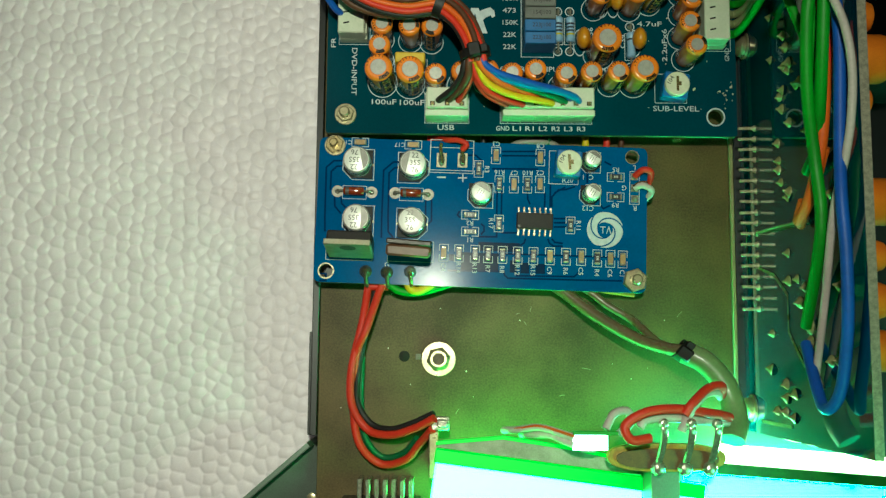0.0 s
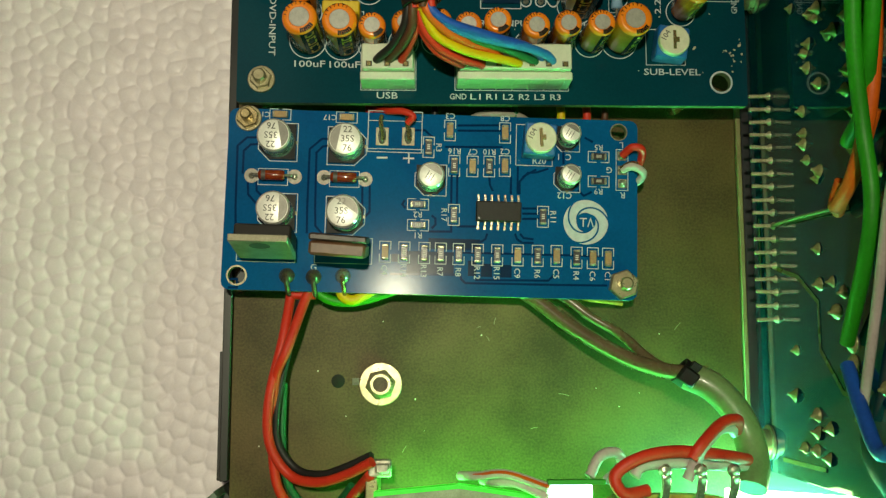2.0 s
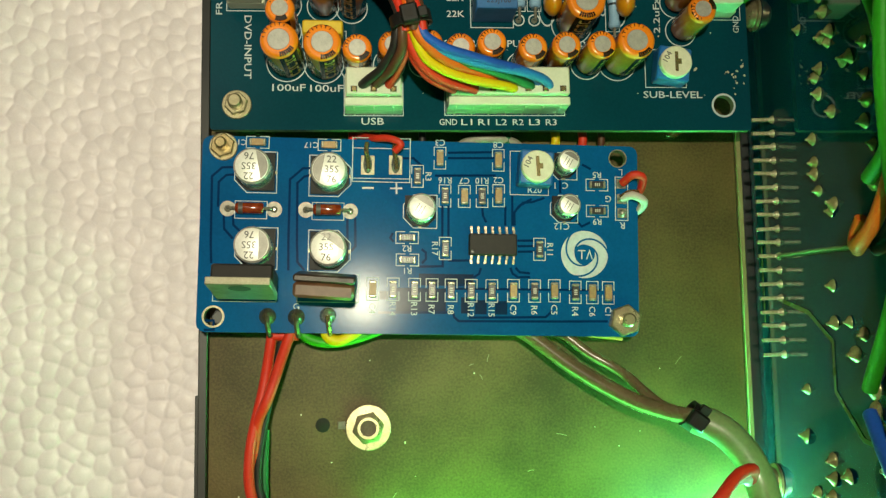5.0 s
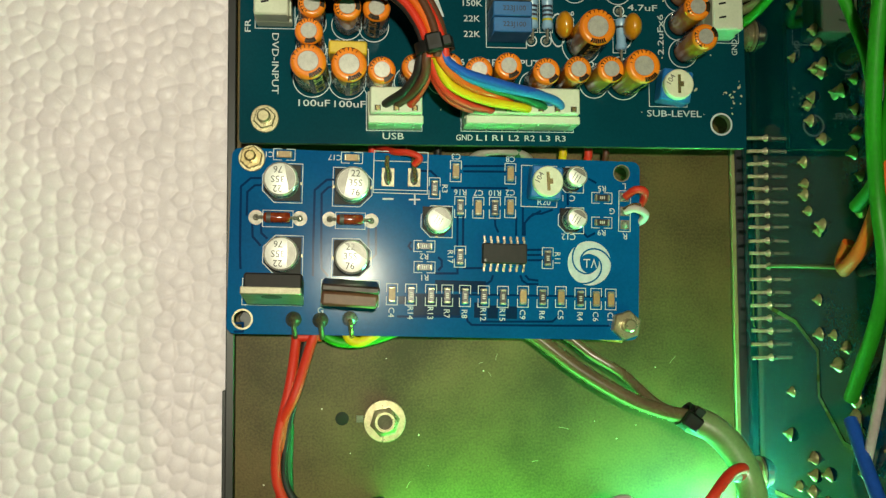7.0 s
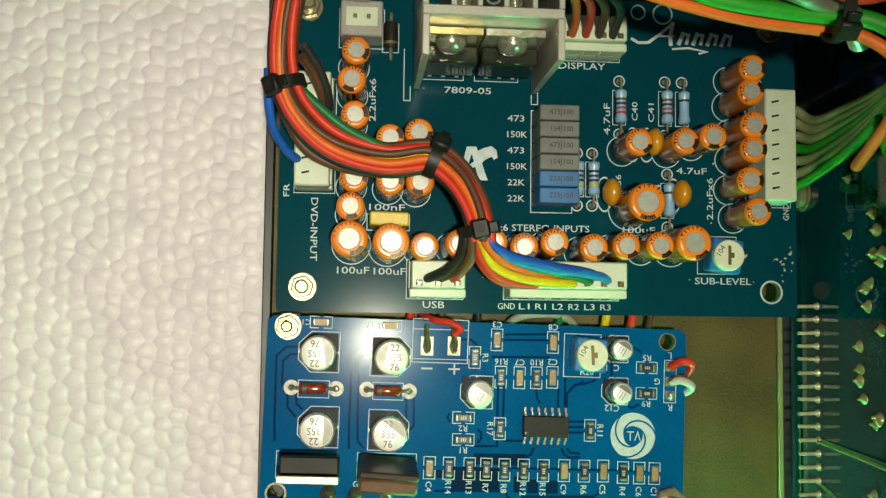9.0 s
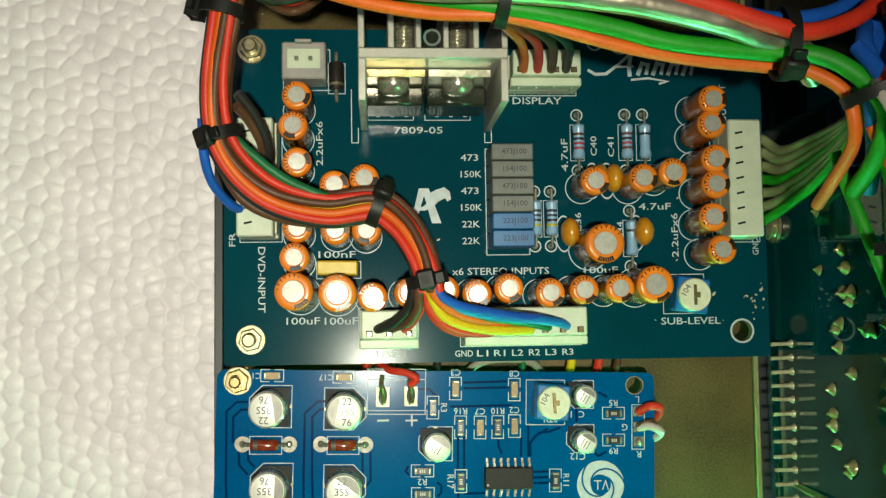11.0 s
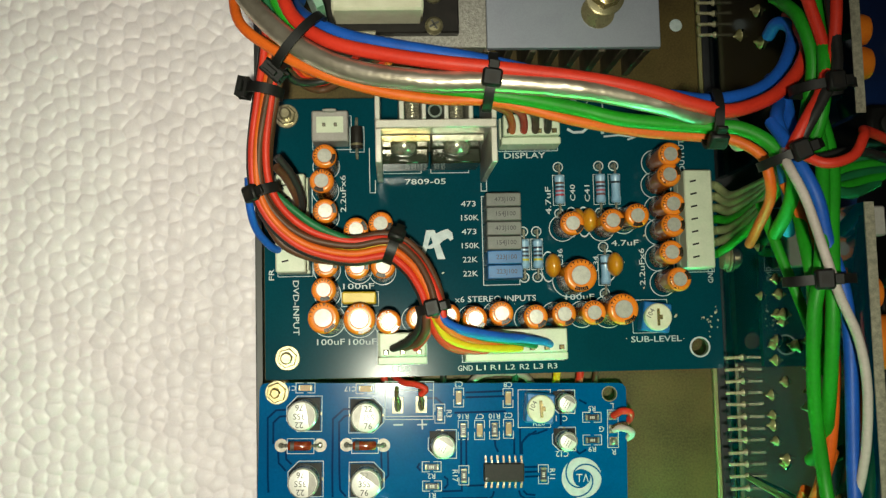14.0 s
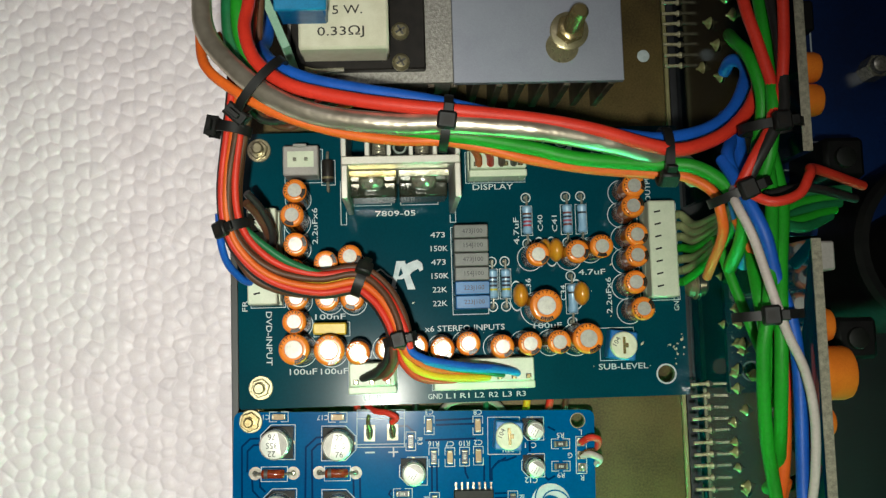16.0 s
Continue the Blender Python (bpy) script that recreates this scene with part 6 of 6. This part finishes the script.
wire("outer_sheath", cable, [(81.4, -18.3, 22), (85.5, -20.4, 23.2), (88.9, -24.2, 24), (90.8, -28.8, 25), (91.0, -33.4, 27), (89.6, -37.0, 29)], 2.6, mat("pale_green_sheath", srgb("77885a"), srgb("61744a"), 0.4, size=5, fine=0.6, bump=0.02, coat=0.15), "pale olive outer sheath", n=16)
wire("second_sheath", cable, [(54, 1, 6), (62.2, -3.8, 8), (66.8, -7.4, 9), (72.3, -11.0, 11), (76.6, -16.0, 17), (80.2, -17.8, 20.6)], 0.95, SHEATH, n=12)
wire("orange_core", cable, [(60, -2, 4), (68, -3.6, 4.6), (74, -4.4, 5)], 0.8, W["orange"])
tie(cable, 81.2, -18.2, 21.6, 1.9, 1.8, -35, 100, 2.6)
wire("red_core", cable, [(87.2, -27.4, 30), (86.0, -25.4, 34), (82.4, -25.8, 37), (78.4, -28.6, 40), (76.6, -31, 40)], 0.95, W["red"])
wire("red_core", cable, [(88.2, -32, 32), (83.3, -31.0, 36), (74.6, -29.9, 40), (68.2, -30.6, 42), (64.2, -33.2, 42), (65.4, -36.0, 42), (69.5, -35.8, 40)], 1.0, W["red"])
wire("white_core", cable, [(88.0, -33, 31), (83.0, -32.6, 34), (75, -31.8, 38), (69, -32.0, 40), (67.4, -33.6, 40.4)], 0.95, W["white"])
wire("white_core", cable, [(87.0, -27.8, 29.4), (85.4, -26.8, 32.6), (82.2, -27.0, 35.6), (78.6, -29.8, 38.6), (76.4, -34.4, 38)], 0.9, W["white"])

def prism(pts, z0, z1):
    bm = bmesh.new()
    lo, hi = [bm.verts.new((x, y, z0)) for x, y in pts], [bm.verts.new((x, y, z1)) for x, y in pts]
    bm.faces.new(lo), bm.faces.new(hi)
    for i in range(len(pts)):
        j = (i + 1) % len(pts)
        bm.faces.new((lo[i], lo[j], hi[j], hi[i]))
    return bm


PHENOLIC = mat("phenolic", srgb("b89c2c"), srgb("7a651e"), 0.4, size=2.5, fine=0.4, bump=0.02, coat=0.3)
pot = thing("potentiometer", "amber-brown potentiometer wafer with three soldered lugs by the front panel", "potentiometer")
rim_pts = [(74.8 + 12.4 * math.copysign(abs(math.cos(a)) ** 0.7, math.cos(a)), -40.4 + 2.9 * math.copysign(abs(math.sin(a)) ** 0.8, math.sin(a))) for a in np.linspace(0, 2 * math.pi, 28, endpoint=False)]
part("wafer", prism(rim_pts, 29.6, 32.0), PHENOLIC, pot)
part("track_plate", prism([(74.8 + (x - 74.8) * 0.86, -40.6 + (y + 40.4) * 0.7) for x, y in rim_pts], 32.0, 33.0), mat("phenolic_dark", srgb("6b4f20"), srgb("4a3516"), 0.45, size=2), pot)
part("support", box(72, -58, 0.05, 78, -42, 29.5), GREY_STEEL, pot)
for x in (72.6, 78.2, 83.4):
    lug = part("lug", tube([(x - 0.2, -32.6, 39.6), (x, -34.6, 39.8), (x + 0.1, -38.2, 37.0), (x, -41.8, 33.4)], 0.75, 8, flat=0.6), SOLDER, pot)
    part("solder_blob", lathe([(0, -1.4), (1.2, -0.9), (1.6, 0), (1.1, 1.0), (0, 1.5)], 12), SOLDER, lug, x=x, y=-42.4, z=33.6)
    part("wire_joint", lathe([(0, -1.0), (0.9, -0.6), (1.1, 0), (0.7, 0.8), (0, 1.0)], 10), SOLDER, lug, x=x - 0.2, y=-32.8, z=39.8)

bar = thing("light_bar", "glowing white light bar with a bright green edge", "light")
m1 = Matrix.Translation((26.4, -40.0, 0)) @ Matrix.Rotation(math.radians(-7.2), 4, "Z")
part("green_edge", add_box(bmesh.new(), 0, -3.0, 18.4, 60, 0, 20.8, 0.15, m=m1), LIT_GREEN, bar, "green board edge, its lit look given as glow")
part("diffuser", add_box(bmesh.new(), 0.4, -17.0, 3, 60, -3.1, 19.4, 0.3, m=m1), LED_WHITE, bar, "white glowing diffuser")
part("top_board", prism([(26.6, -39.7), (27.4, -38.9), (41.2, -37.7), (57.3, -40.0), (76.5, -44.2), (76.5, -46.0)], 18.6, 20.2), mat("frosted_board", srgb("aaa894"), srgb("848872"), 0.6, size=3, fine=0.3, bump=0.05), bar, "dull olive board behind the green edge")
for p, q in (((26.4, -38.5), (41.2, -37.2)), ((41.2, -37.2), (57.3, -39.5)), ((57.3, -39.5), (77.0, -43.7))):
    part("green_edge", prism([p, q, (q[0], q[1] - 0.75), (p[0], p[1] - 0.75)], 18.7, 20.6), LIT_GREEN, bar, "green board edge, its lit look given as glow")
part("mount", add_box(bmesh.new(), 2, -10, 0.05, 8, -4, 4.0, m=m1), GREY_STEEL, bar)
m2 = Matrix.Translation((84, -42.4, 0)) @ Matrix.Rotation(math.radians(-4), 4, "Z")
bar2 = thing("light_bar", "glowing white light bar beside the standing board", "light")
part("diffuser", add_box(bmesh.new(), 2, -10, 2, 46, -0.6, 16, 0.3, m=m2), LED_CYAN, bar2)
part("green_edge", add_box(bmesh.new(), 2, -2.4, 16.1, 46, 0, 20, 0.2, m=m2), mat("green_board_edge", srgb("2f7a2a"), srgb("1f5c20"), 0.4, size=4), bar2)
part("mount", add_box(bmesh.new(), 4, -8, -0.9, 8, -3, 1.95, m=m2), GREY_STEEL, bar2)
# pale panel with an added glow that throws green light on the plate
part("pale_panel", add_box(bmesh.new(), 7, 0.15, 10.0, 46, 3.6, 15.6, 0.2, m=m2), glow("panel_fill_glow", (0.5, 1.0, 0.35, 1), 28.0), bar2, "pale panel strip, given a glow to light the plate green")
flexb = thing("led_strip_board", "small white light strip board with a green edge", "light strip")
part("board", box(55, -39.0, 31.6, 62.4, -35.9, 32.4, 0.1), glow("lit_strip", (0.35, 1.0, 0.6, 1), 12.0), flexb, "glowing white strip")
part("green_edge", box(55, -35.8, 31.6, 64.5, -35.0, 33.0, 0.1), mat("flex_green", srgb("1f9a2a"), srgb("18861f"), 0.35), flexb)
part("post", box(57, -39.5, 20.6, 60, -37.5, 31.5), GREY_STEEL, flexb)
wire("lead", flexb, [(41.6, -36.2, 16.5), (44.6, -35.6, 22), (49.0, -34.8, 26.6), (55.4, -36.4, 32.2)], 0.8, W["ivory"])
wire("lead", flexb, [(45.6, -37.0, 17.0), (48.0, -36.6, 23), (51.0, -36.4, 27), (55.4, -38.0, 32.2)], 0.8, W["ivory"])
wire("lead", flexb, [(41.6, -36.0, 17.4), (44.6, -35.3, 22.8), (49.0, -34.5, 27.4), (55.2, -36.1, 33.0)], 0.3, W["orange"])
wire("lead", flexb, [(62, -34.6, 32), (64, -31.5, 31), (67, -31, 30), (68, -33.5, 28), (66, -36, 26)], 0.9, W["white"])
lug = thing("terminal_lug", "tinned terminal lug and post where the red leads end", "terminal")
part("post", box(24.8, -47, 0.05, 27.0, -36.6, 17.0, 0.2), STEEL, lug)
part("tab", add_box(box(25.2, -36.4, 15.8, 29.4, -33.2, 17.2, 0.3), 26.6, -35.6, 17.2, 29.0, -33.8, 18.6, 0.3), SOLDER, lug)
jack = thing("jack_socket", "ribbed silver and brown socket at the front edge", "socket")
for k in range(7):
    part("rib", box(8 + 2.0 * k, -53, 0.05, 9.2 + 2.0 * k, -48.4, 7.5 + (k % 2), 0.2), TIN, jack)
part("body", box(4, -60, 0.05, 23, -53.1, 8.5, 0.3), DARK_PAINT, jack)
